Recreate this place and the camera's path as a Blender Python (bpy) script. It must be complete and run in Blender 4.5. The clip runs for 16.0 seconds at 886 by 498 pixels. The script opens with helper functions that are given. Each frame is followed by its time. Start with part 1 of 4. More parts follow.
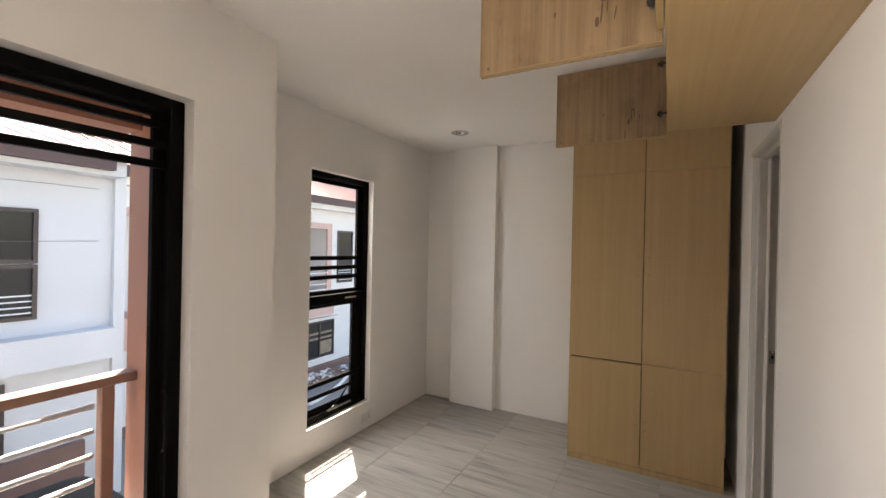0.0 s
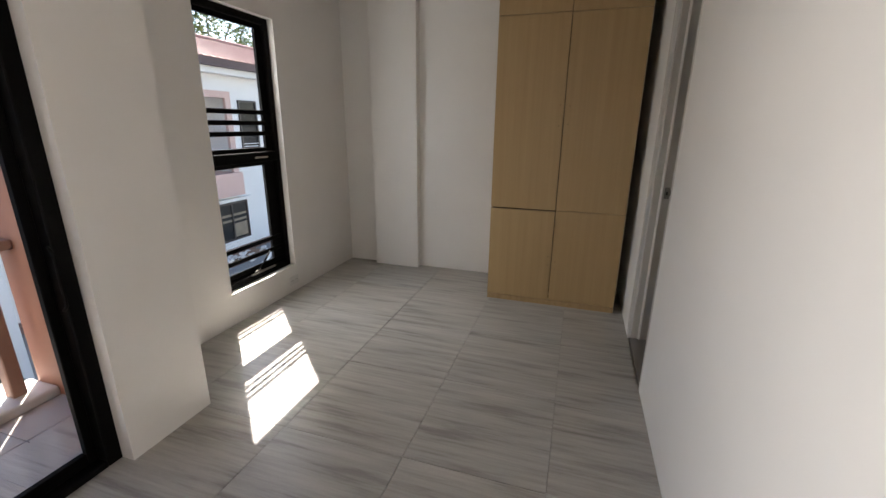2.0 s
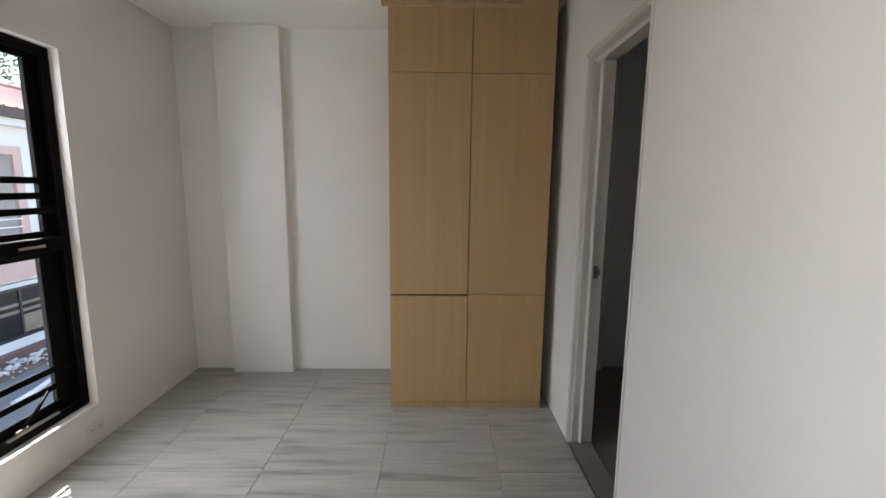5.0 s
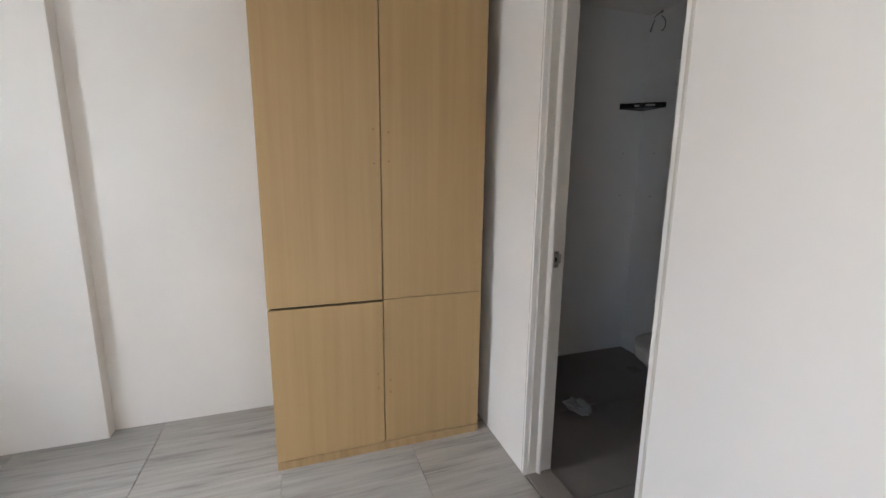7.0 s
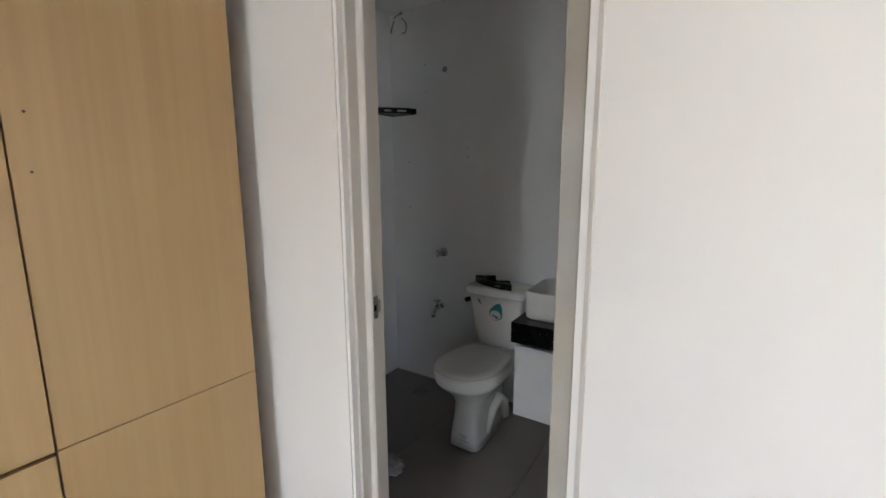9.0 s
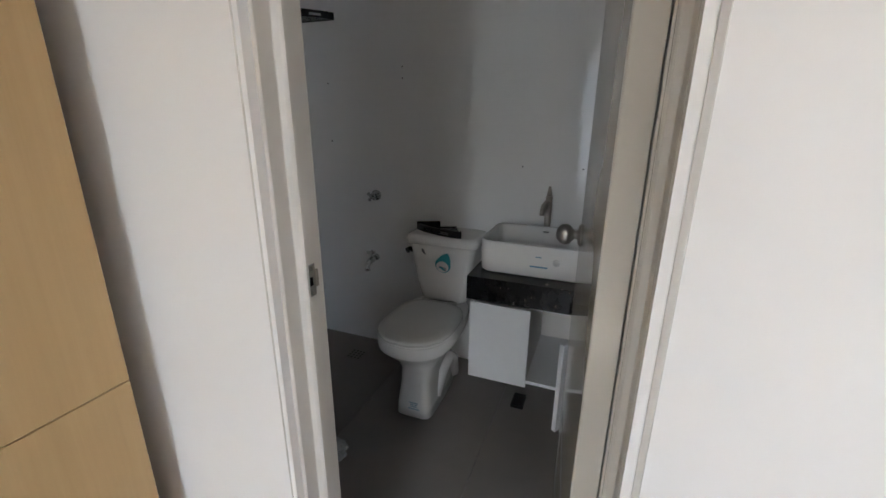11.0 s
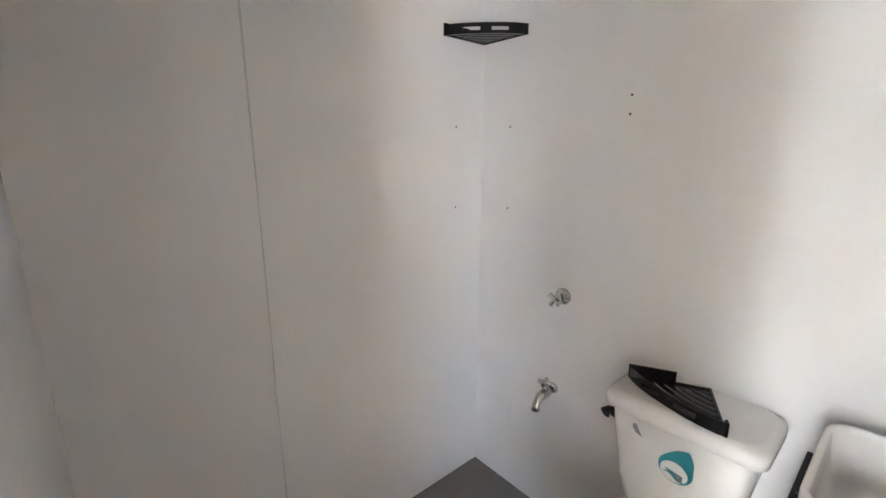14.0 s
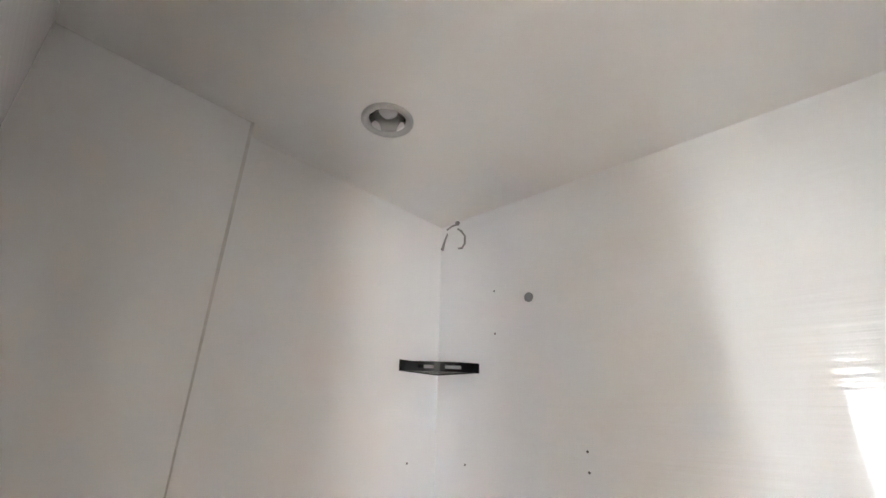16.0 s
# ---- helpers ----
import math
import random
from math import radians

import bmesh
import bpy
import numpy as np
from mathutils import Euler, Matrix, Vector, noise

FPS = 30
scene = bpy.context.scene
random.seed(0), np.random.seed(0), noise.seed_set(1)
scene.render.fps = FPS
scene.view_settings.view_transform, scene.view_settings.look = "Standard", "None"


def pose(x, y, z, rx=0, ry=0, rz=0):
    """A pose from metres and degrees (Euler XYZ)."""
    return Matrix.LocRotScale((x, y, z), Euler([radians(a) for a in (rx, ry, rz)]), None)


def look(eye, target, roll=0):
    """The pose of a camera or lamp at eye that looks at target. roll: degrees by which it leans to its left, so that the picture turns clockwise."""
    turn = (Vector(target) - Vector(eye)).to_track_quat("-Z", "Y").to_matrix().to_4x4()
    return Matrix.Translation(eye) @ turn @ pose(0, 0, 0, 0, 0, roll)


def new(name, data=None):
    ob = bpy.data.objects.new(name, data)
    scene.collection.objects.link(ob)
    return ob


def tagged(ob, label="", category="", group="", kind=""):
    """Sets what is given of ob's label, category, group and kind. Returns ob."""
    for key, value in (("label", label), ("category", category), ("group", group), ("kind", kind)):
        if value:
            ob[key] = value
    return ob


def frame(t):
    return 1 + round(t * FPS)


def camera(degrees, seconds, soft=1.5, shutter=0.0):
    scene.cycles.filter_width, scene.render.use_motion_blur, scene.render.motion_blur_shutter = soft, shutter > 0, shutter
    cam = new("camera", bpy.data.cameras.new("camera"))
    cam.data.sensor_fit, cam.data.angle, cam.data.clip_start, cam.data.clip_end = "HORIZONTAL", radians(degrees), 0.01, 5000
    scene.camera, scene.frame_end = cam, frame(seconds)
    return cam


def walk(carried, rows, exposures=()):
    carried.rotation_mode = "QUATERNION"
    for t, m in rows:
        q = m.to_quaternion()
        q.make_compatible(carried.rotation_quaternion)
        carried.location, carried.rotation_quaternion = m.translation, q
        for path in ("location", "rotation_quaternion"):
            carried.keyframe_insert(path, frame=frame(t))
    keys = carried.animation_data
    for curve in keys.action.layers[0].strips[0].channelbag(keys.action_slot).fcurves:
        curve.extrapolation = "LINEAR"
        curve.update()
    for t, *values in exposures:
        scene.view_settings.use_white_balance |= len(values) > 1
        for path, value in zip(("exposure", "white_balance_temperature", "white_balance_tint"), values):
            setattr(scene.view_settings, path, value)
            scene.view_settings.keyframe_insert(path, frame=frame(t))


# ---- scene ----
cam = camera(93.3, 16.0)
PATH = [
    (0, (-0.048, 0.014, 1.53), (-1.002, 1.772, 1.523), 1.2),
    (0.5, (-0.078, 0.037, 1.477), (-0.967, 1.82, 1.302), 0.9),
    (1, (-0.067, 0.032, 1.42), (-0.894, 1.823, 1.088), 0.7),
    (1.5, (-0.077, 0.028, 1.374), (-0.793, 1.834, 0.899), 0.5),
    (2, (-0.08, 0.035, 1.359), (-0.656, 1.864, 0.79), 0.6),
    (2.5, (-0.077, 0.05, 1.355), (-0.503, 1.909, 0.753), 0.5),
    (3, (-0.111, 0.08, 1.363), (-0.417, 1.97, 0.784), 0.6),
    (3.5, (-0.189, 0.27, 1.34), (-0.405, 2.195, 0.841), 0.6),
    (4, (-0.245, 0.476, 1.383), (-0.383, 2.431, 0.988), 0.5),
    (4.5, (-0.32, 0.562, 1.427), (-0.369, 2.54, 1.136), 0.4),
    (7, (-0.54, 1.392, 1.33), (0.098, 3.252, 0.965), 0.6),
    (7.5, (-0.541, 1.644, 1.309), (0.437, 3.323, 0.835), -0.0),
    (8, (-0.453, 1.893, 1.273), (0.827, 3.348, 0.777), -0.1),
    (8.5, (-0.434, 1.994, 1.315), (1.092, 3.22, 0.905), -0.0),
    (8.7, (-0.444, 2.004, 1.352), (1.162, 3.149, 1.023), -0.1),
    (11, (-0.196, 2.298, 1.298), (1.583, 2.99, 0.7), 0.5),
    (11.5, (-0.001, 2.45, 1.266), (1.753, 3.056, 0.519), 1.1),
    (12, (0.158, 2.525, 1.226), (1.859, 3.15, 0.38), 1.9),
    (12.5, (0.362, 2.565, 1.214), (1.985, 3.357, 0.356), 1.8),
    (13, (0.46, 2.611, 1.232), (1.996, 3.636, 0.463), 1.1),
    (13.5, (0.517, 2.663, 1.305), (1.934, 3.924, 0.672), 0.2),
    (14, (0.586, 2.71, 1.377), (1.866, 4.179, 0.927), 0.2),
    (14.5, (0.607, 2.735, 1.385), (1.731, 4.367, 1.114), 1.0),
    (15, (0.594, 2.771, 1.472), (1.721, 4.419, 1.599), 4.4),
    (15.5, (0.574, 2.752, 1.559), (1.794, 4.243, 2.097), 4.4),
    (16, (0.577, 2.736, 1.621), (1.941, 3.995, 2.366), 1.6),
]
walk(cam, [(t, look(e, g, r)) for t, e, g, r in PATH],
     exposures=[(0.0, 2.36, 7350, 15), (2.0, 2.08, 6750, 12), (4.5, 2.34, 6500, 12), (7.0, 3.17, 6250, 11), (8.0, 3.36, 6150, 10), (8.5, 3.45, 6300, 10), (11.0, 3.5, 6250, 10),
                (11.5, 3.85, 6500, 11), (12.0, 4.2, 6500, 11), (12.5, 4.75, 6500, 11), (13.5, 5.6, 6650, 12), (14.5, 5.88, 6650, 12), (15.0, 5.95, 6650, 12), (16.0, 5.93, 6600, 13)])


# ---- world and sun ----
SUN = Vector((-0.53, 0.51, 1.0)).normalized()          # towards the sun
world = bpy.data.worlds.new("sky")
scene.world = world
world.use_nodes = True
wn = world.node_tree.nodes
sky = wn.new("ShaderNodeTexSky")
sky.sky_type = "NISHITA"
sky.sun_disc = False
sky.sun_elevation = math.asin(SUN.z)
sky.sun_rotation = math.atan2(SUN.x, SUN.y)
wn["Background"].inputs["Strength"].default_value = 0.105
world.node_tree.links.new(sky.outputs[0], wn["Background"].inputs[0])
sun = new("sun", bpy.data.lights.new("sun", "SUN"))
sun.data.energy, sun.data.angle, sun.data.color = 5.0, radians(0.53), (1.0, 0.95, 0.88)
sun.matrix_world = look((-10, 10, 20), Vector((-10, 10, 20)) - SUN)

# daylight of the open sky through the sliding door's opening
door_light = new("sliding_door_skylight", bpy.data.lights.new("sliding_door_skylight", "AREA"))
door_light.data.shape, door_light.data.size, door_light.data.size_y = "RECTANGLE", 1.04, 1.80
door_light.data.energy, door_light.data.color, door_light.data.spread = 3.9, (1.0, 0.985, 0.96), radians(108)
door_light.matrix_world = look((-1.735, -0.20, 1.02), (0.0, -0.20, 1.36))
# and through the window: from the sky above the roofs, and from the bright street front
for name, size, energy, spread, eye, target in (
        ("window_skylight", (0.58, 1.70), 0.95, 84, (-2.440, 2.495, 1.146), (-1.44, 2.60, 0.10)),
        ("window_street_light", (0.46, 1.72), 2.1, 138, (-2.60, 2.640, 1.156), (-2.13, 3.523, 1.20))):
    window_light = new(name, bpy.data.lights.new(name, "AREA"))
    window_light.data.shape, window_light.data.size, window_light.data.size_y = "RECTANGLE", *size
    window_light.data.energy, window_light.data.color, window_light.data.spread = energy, (0.95, 0.98, 1.0), radians(spread)
    window_light.matrix_world = look(eye, target)


# ---- materials ----
class Nodes:
    """A small helper round one node material."""

    def __init__(self, name, rough=0.5, metal=0.0, color=(0.8, 0.8, 0.8)):
        self.m = bpy.data.materials.new(name)
        self.m.use_nodes = True
        self.t = self.m.node_tree
        self.b = self.t.nodes["Principled BSDF"]
        self.b.inputs["Roughness"].default_value = rough
        self.b.inputs["Metallic"].default_value = metal
        self.b.inputs["Base Color"].default_value = (*color, 1)
        self.m.diffuse_color = (*color, 1)

    def add(self, kind, **inputs):
        n = self.t.nodes.new(kind)
        for k, v in inputs.items():
            n.inputs[k.replace("_", " ")].default_value = v
        return n

    def link(self, a, b):
        self.t.links.new(a, b)

    def coords(self, scale=(1, 1, 1), source="Object", jitter=0.0):
        c = self.add("ShaderNodeTexCoord")
        mp = self.add("ShaderNodeMapping")
        mp.inputs["Scale"].default_value = scale
        self.link(c.outputs[source], mp.inputs["Vector"])
        if jitter:
            info = self.add("ShaderNodeObjectInfo")
            mul = self.add("ShaderNodeVectorMath")
            mul.operation = "MULTIPLY"
            mul.inputs[1].default_value = (jitter, jitter * 1.7, jitter * 0.6)
            self.link(info.outputs["Random"], mul.inputs[0])
            self.link(mul.outputs[0], mp.inputs["Location"])
        return mp.outputs[0]

    def noise(self, vec, scale, detail=4.0, rough=0.55):
        n = self.add("ShaderNodeTexNoise", Scale=scale, Detail=detail, Roughness=rough)
        self.link(vec, n.inputs["Vector"])
        return n.outputs["Fac"]

    def ramp(self, fac, stops):
        r = self.add("ShaderNodeValToRGB")
        e = r.color_ramp.elements
        while len(e) < len(stops):
            e.new(0.5)
        for s, (p, c) in zip(e, stops):
            s.position, s.color = p, (*c, 1) if len(c) == 3 else c
        self.link(fac, r.inputs[0])
        return r.outputs[0]

    def mix(self, fac, a, b, mode="MIX"):
        m = self.add("ShaderNodeMix")
        m.data_type, m.blend_type = "RGBA", mode
        for sock, v in ((m.inputs[0], fac), (m.inputs[6], a), (m.inputs[7], b)):
            if isinstance(v, (int, float)):
                sock.default_value = v
            elif isinstance(v, tuple):
                sock.default_value = (*v, 1)
            else:
                self.link(v, sock)
        return m.outputs[2]

    def color(self, out):
        self.link(out, self.b.inputs["Base Color"])
        return self

    def rough(self, out, lo, hi):
        r = self.add("ShaderNodeMapRange")
        r.inputs["To Min"].default_value, r.inputs["To Max"].default_value = lo, hi
        self.link(out, r.inputs["Value"])
        self.link(r.outputs[0], self.b.inputs["Roughness"])
        return self

    def bump(self, height, strength, distance):
        b = self.add("ShaderNodeBump", Strength=strength, Distance=distance)
        self.link(height, b.inputs["Height"])
        self.link(b.outputs[0], self.b.inputs["Normal"])
        return self


def shade(c, k):
    return tuple(min(1.0, v * k) for v in c)


def painted(name, c, rough=0.6, vary=0.06, bump=0.15, size=3.0, fine=60.0, fine_d=0.0006):
    n = Nodes(name, rough, 0, c)
    v = n.coords()
    big, small = n.noise(v, size), n.noise(v, fine, 3)
    n.color(n.ramp(big, [(0.3, shade(c, 1 - vary)), (0.7, shade(c, 1 + vary))]))
    n.rough(big, max(0.02, rough - 0.06), rough + 0.06)
    return n.bump(small, bump, fine_d).m


def plain(name, c, rough=0.4, metal=0.0):
    n = Nodes(name, rough, metal, c)
    v = n.coords()
    f = n.noise(v, 25, 3)
    k = 0.015 if min(c) > 0.5 else 0.07
    n.color(n.ramp(f, [(0.25, shade(c, 1 - k)), (0.75, shade(c, 1 + k))]))
    n.rough(n.noise(v, 3, 3), max(0.02, rough - 0.02), rough + 0.03)
    return n.m


def wood(name, dark, light, rough=0.45, grain=(45, 45, 1.6), stain=None):
    n = Nodes(name, rough, 0, light)
    v = n.coords(grain, jitter=7.0)
    g = n.noise(v, 1.0, 6, 0.65)
    fine = n.noise(n.coords((grain[0] * 5, grain[1] * 5, grain[2] * 3), jitter=3.0), 1.0, 2)
    col = n.mix(0.25, n.ramp(g, [(0.32, dark), (0.62, light)]), n.ramp(fine, [(0.3, dark), (0.7, light)]))
    if stain:
        s = n.noise(n.coords((3, 3, 2.2), jitter=2.0), 1.6, 5, 0.6)
        col = n.mix(n.ramp(s, [(0.52, (0, 0, 0)), (0.72, (0.8, 0.8, 0.8))]), col, stain)
        k = n.noise(n.coords((38, 38, 5), jitter=5.0), 1.0, 5, 0.7)
        col = n.mix(n.ramp(k, [(0.60, (0, 0, 0)), (0.72, (0.7, 0.7, 0.7))]), col, shade(stain, 0.75))
    n.color(col).rough(g, rough - 0.08, rough + 0.1)
    return n.bump(fine, 0.12, 0.0005).m


def floor_tile(name, dark, mid, light, rough, grain):
    n = Nodes(name, rough, 0, mid)
    v = n.coords(grain, jitter=9.0)
    broad = n.noise(v, 1.0, 5, 0.6)
    thin = n.noise(n.coords((grain[0] * 1.6, grain[1] * 3.2, 1), jitter=4.0), 1.0, 4, 0.6)
    c = n.ramp(broad, [(0.35, dark), (0.46, mid), (0.66, light)])
    c = n.mix(0.35, c, n.ramp(thin, [(0.33, dark), (0.5, mid), (0.7, light)]))
    speck = n.noise(n.coords((1, 1, 1), jitter=3.0), 180, 2)
    c = n.mix(0.10, c, n.ramp(speck, [(0.3, dark), (0.7, light)]))
    info = n.add("ShaderNodeObjectInfo")
    c = n.mix(1.0, c, n.ramp(info.outputs["Random"], [(0.0, (0.93, 0.95, 0.97)), (0.35, (1.0, 0.98, 0.95)), (0.7, (0.96, 0.96, 0.96)), (1.0, (1.0, 0.965, 0.92))]), "MULTIPLY")
    n.color(c).rough(thin, rough - 0.05, rough + 0.1)
    return n.bump(speck, 0.05, 0.0004).m


def glass(name, tint=(0.9, 0.93, 0.93), rough=0.0):
    n = Nodes(name, rough, 0, tint)
    n.b.inputs["Transmission Weight"].default_value = 1.0
    n.b.inputs["IOR"].default_value = 1.02
    return n.m


M = {}
M["wall"] = painted("wall paint", (0.82, 0.80, 0.775), 0.55, 0.025, 0.12, 1.6, 90, 0.0005)
M["ceil"] = painted("ceiling paint", (0.88, 0.86, 0.835), 0.6, 0.025, 0.10, 1.2, 70, 0.0005)
M["trim"] = painted("trim enamel", (0.60, 0.57, 0.525), 0.34, 0.010, 0.10, 2.0, 70, 0.0003)
M["tile"] = floor_tile("streaked grey tile", (0.205, 0.194, 0.178), (0.385, 0.370, 0.345), (0.50, 0.484, 0.455), 0.28, (1.7, 20, 1))
M["grout"] = painted("grout", (0.31, 0.30, 0.285), 0.85, 0.1, 0.3, 20, 200)
M["bath_tile"] = painted("dark floor tile", (0.205, 0.180, 0.165), 0.42, 0.10, 0.10, 3.0, 120)
M["bath_grout"] = painted("dark grout", (0.06, 0.055, 0.055), 0.8, 0.1, 0.2, 20, 150)
M["wood"] = wood("oak laminate", (0.405, 0.270, 0.122), (0.455, 0.312, 0.150), 0.42, (26, 26, 0.7))
M["wood_flat"] = wood("oak laminate laid flat", (0.40, 0.270, 0.128), (0.475, 0.335, 0.172), 0.42, (45, 0.9, 45))
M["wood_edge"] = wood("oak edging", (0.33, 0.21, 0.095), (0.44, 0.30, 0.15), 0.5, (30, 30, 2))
M["pale_edge"] = wood("raw timber edge", (0.36, 0.24, 0.12), (0.47, 0.33, 0.18), 0.6, (3, 60, 60))
M["ply"] = wood("raw plywood", (0.25, 0.162, 0.085), (0.44, 0.305, 0.172), 0.6, (30, 30, 0.8), stain=(0.19, 0.118, 0.062))
M["darkstain"] = plain("dark rubbed stain", (0.17, 0.108, 0.062), 0.6)
M["gap_shade"] = plain("gap shade", (0.03, 0.02, 0.012), 0.8)
M["black"] = plain("black aluminium", (0.0040, 0.0036, 0.0036), 0.5)
M["black"].node_tree.nodes["Principled BSDF"].inputs["Specular IOR Level"].default_value = 0.06
M["blackplastic"] = plain("black plastic", (0.012, 0.012, 0.013), 0.15)
M["wornsteel"] = plain("worn steel", (0.26, 0.24, 0.215), 0.38, 0.6)
M["lamprim"] = plain("silver lamp rim", (0.46, 0.45, 0.44), 0.32, 0.5)
M["deep"] = plain("deep hole", (0.008, 0.008, 0.008), 0.9)
M["deep"].node_tree.nodes["Principled BSDF"].inputs["Specular IOR Level"].default_value = 0.0
M["darksteel"] = plain("tarnished hinge steel", (0.07, 0.06, 0.052), 0.45, 0.5)
M["chrome"] = plain("chrome", (0.62, 0.62, 0.62), 0.10, 1.0)
M["satin"] = plain("satin steel", (0.48, 0.44, 0.40), 0.28, 1.0)
M["reflector"] = plain("lamp reflector", (0.72, 0.71, 0.69), 0.22, 1.0)
M["lampglass"] = plain("frosted bulb", (0.75, 0.74, 0.72), 0.3)
M["whiteplastic"] = plain("white plastic", (0.72, 0.71, 0.69), 0.3)
M["ceramic"] = plain("white vitreous china", (0.83, 0.81, 0.78), 0.14)
M["ceramic"].node_tree.nodes["Principled BSDF"].inputs["Specular IOR Level"].default_value = 0.4
M["blueprint"] = plain("blue print", (0.10, 0.27, 0.40), 0.5)
M["seat"] = plain("seat plastic", (0.70, 0.68, 0.64), 0.22)
M["teal"] = plain("teal sticker", (0.03, 0.28, 0.33), 0.4)
M["greyprint"] = plain("grey print", (0.25, 0.26, 0.27), 0.5)
M["bluegrey"] = plain("blue grey print", (0.25, 0.38, 0.45), 0.5)
M["lacquer"] = plain("white lacquer", (0.78, 0.775, 0.77), 0.3)
M["carcass"] = plain("cabinet inside", (0.72, 0.68, 0.63), 0.5)
M["orange"] = painted("terracotta paint", (0.41, 0.21, 0.138), 0.6, 0.05, 0.2, 2.5, 60)
M["railpaint"] = plain("brown rail paint", (0.34, 0.195, 0.14), 0.6)
M["railwhite"] = plain("white rail paint", (0.78, 0.78, 0.78), 0.4)
M["curb"] = painted("pale stone curb", (0.70, 0.67, 0.64), 0.6, 0.08, 0.2, 5, 90)
M["balc_tile"] = painted("balcony tile", (0.40, 0.375, 0.36), 0.4, 0.08, 0.1, 5, 90)
M["house"] = painted("white facade", (0.60, 0.61, 0.62), 0.8, 0.05, 0.3, 0.7, 30, 0.002)
M["house_warm"] = painted("cream white facade", (0.74, 0.72, 0.69), 0.8, 0.05, 0.3, 0.7, 30, 0.002)
M["house_pink"] = painted("faded terracotta facade", (0.58, 0.40, 0.345), 0.75, 0.06, 0.3, 1.0, 30, 0.002)
M["house_brown"] = painted("facade brown", (0.20, 0.115, 0.09), 0.75, 0.06, 0.3, 1.0, 30, 0.002)
M["roof"] = painted("roof sheet red", (0.30, 0.148, 0.122), 0.55, 0.10, 0.2, 1.2, 12, 0.002)
M["roof_pale"] = painted("roof sheet faded", (0.36, 0.265, 0.26), 0.5, 0.10, 0.2, 1.2, 12, 0.002)
M["fascia"] = plain("gutter brown", (0.09, 0.05, 0.045), 0.5)
M["darkframe"] = plain("brown window frame", (0.05, 0.035, 0.03), 0.4)
M["darkpane"] = plain("dark window pane", (0.030, 0.028, 0.027), 0.08)
M["darkpane"].node_tree.nodes["Principled BSDF"].inputs["Specular IOR Level"].default_value = 0.25
M["curtain"] = painted("beige pane band", (0.26, 0.205, 0.145), 0.9, 0.15, 0.2, 4, 30)
M["red"] = plain("red cloth", (0.45, 0.05, 0.06), 0.7)
M["asphalt"] = painted("asphalt", (0.075, 0.073, 0.07), 0.9, 0.25, 0.5, 0.8, 40, 0.004)
M["concrete"] = painted("street concrete", (0.19, 0.185, 0.18), 0.9, 0.15, 0.4, 0.8, 30, 0.003)
M["joint"] = painted("joint dirt and shade", (0.68, 0.66, 0.63), 0.8, 0.20, 0.2, 6, 80)
M["carpaint"] = plain("dark car paint", (0.0032, 0.0042, 0.0058), 0.42)
M["carpaint"].node_tree.nodes["Principled BSDF"].inputs["Specular IOR Level"].default_value = 0.015
M["soil"] = painted("dry soil", (0.20, 0.125, 0.085), 0.95, 0.3, 0.6, 2.0, 40, 0.01)
M["cable"] = plain("cable sheath", (0.10, 0.10, 0.10), 0.6)
M["wire"] = plain("grey wire", (0.28, 0.26, 0.25), 0.5)
M["hole"] = plain("drilled hole", (0.07, 0.06, 0.055), 0.9)
M["drilled"] = plain("drilled plaster hole", (0.15, 0.135, 0.125), 0.9)
M["bark"] = painted("bark", (0.12, 0.085, 0.06), 0.9, 0.3, 0.6, 6, 30, 0.01)
M["bag"] = Nodes("thin plastic bag", 0.25, 0, (0.75, 0.75, 0.75)).m
M["bag"].node_tree.nodes["Principled BSDF"].inputs["Alpha"].default_value = 0.45
M["pane"] = glass("clear pane")


def leaves_material():
    n = Nodes("leaves", 0.5, 0, (0.07, 0.11, 0.03))
    g = n.add("ShaderNodeNewGeometry")
    n.color(n.ramp(g.outputs["Random Per Island"], [(0.0, (0.04, 0.075, 0.02)), (0.5, (0.09, 0.15, 0.04)), (1.0, (0.17, 0.23, 0.07))]))
    n.b.inputs["Transmission Weight"].default_value = 0.0
    return n.m


M["leaf"] = leaves_material()


def glossy_wall(ripple):
    """Smooth white wall sheets with a slightly wavy gloss."""
    c = (0.90, 0.89, 0.88)
    n = Nodes("glossy bathroom wall", 0.12, 0, c)
    big = n.noise(n.coords((1, 1, 0.35)), 1.8)
    n.color(n.ramp(big, [(0.3, shade(c, 0.97)), (0.7, shade(c, 1.03))]))
    n.rough(n.noise(n.coords((1, 1, 2)), 3), 0.012, 0.035)
    wave = n.noise(n.coords((2.0, 2.0, 60)), 1.0, 2)
    return n.bump(wave, 1.0, ripple).m


def black_marble():
    n = Nodes("black marble", 0.10, 0, (0.012, 0.012, 0.013))
    v = n.coords((5, 5, 5))
    w = n.noise(v, 1.5, 6, 0.7)
    vein = n.ramp(w, [(0.47, (0.005, 0.005, 0.0055)), (0.50, (0.016, 0.015, 0.015)), (0.53, (0.005, 0.005, 0.0055))])
    # Pale upright flecks: streaked reflections on the polished apron, put into the colour
    glint_fleck = n.ramp(n.noise(n.coords((26, 26, 11)), 1.4, 4), [(0.63, (0, 0, 0)), (0.68, (0.7, 0.7, 0.7))])
    n.b.inputs["Specular IOR Level"].default_value = 0.22
    n.color(n.mix(glint_fleck, vein, (0.30, 0.25, 0.215)))
    return n.m


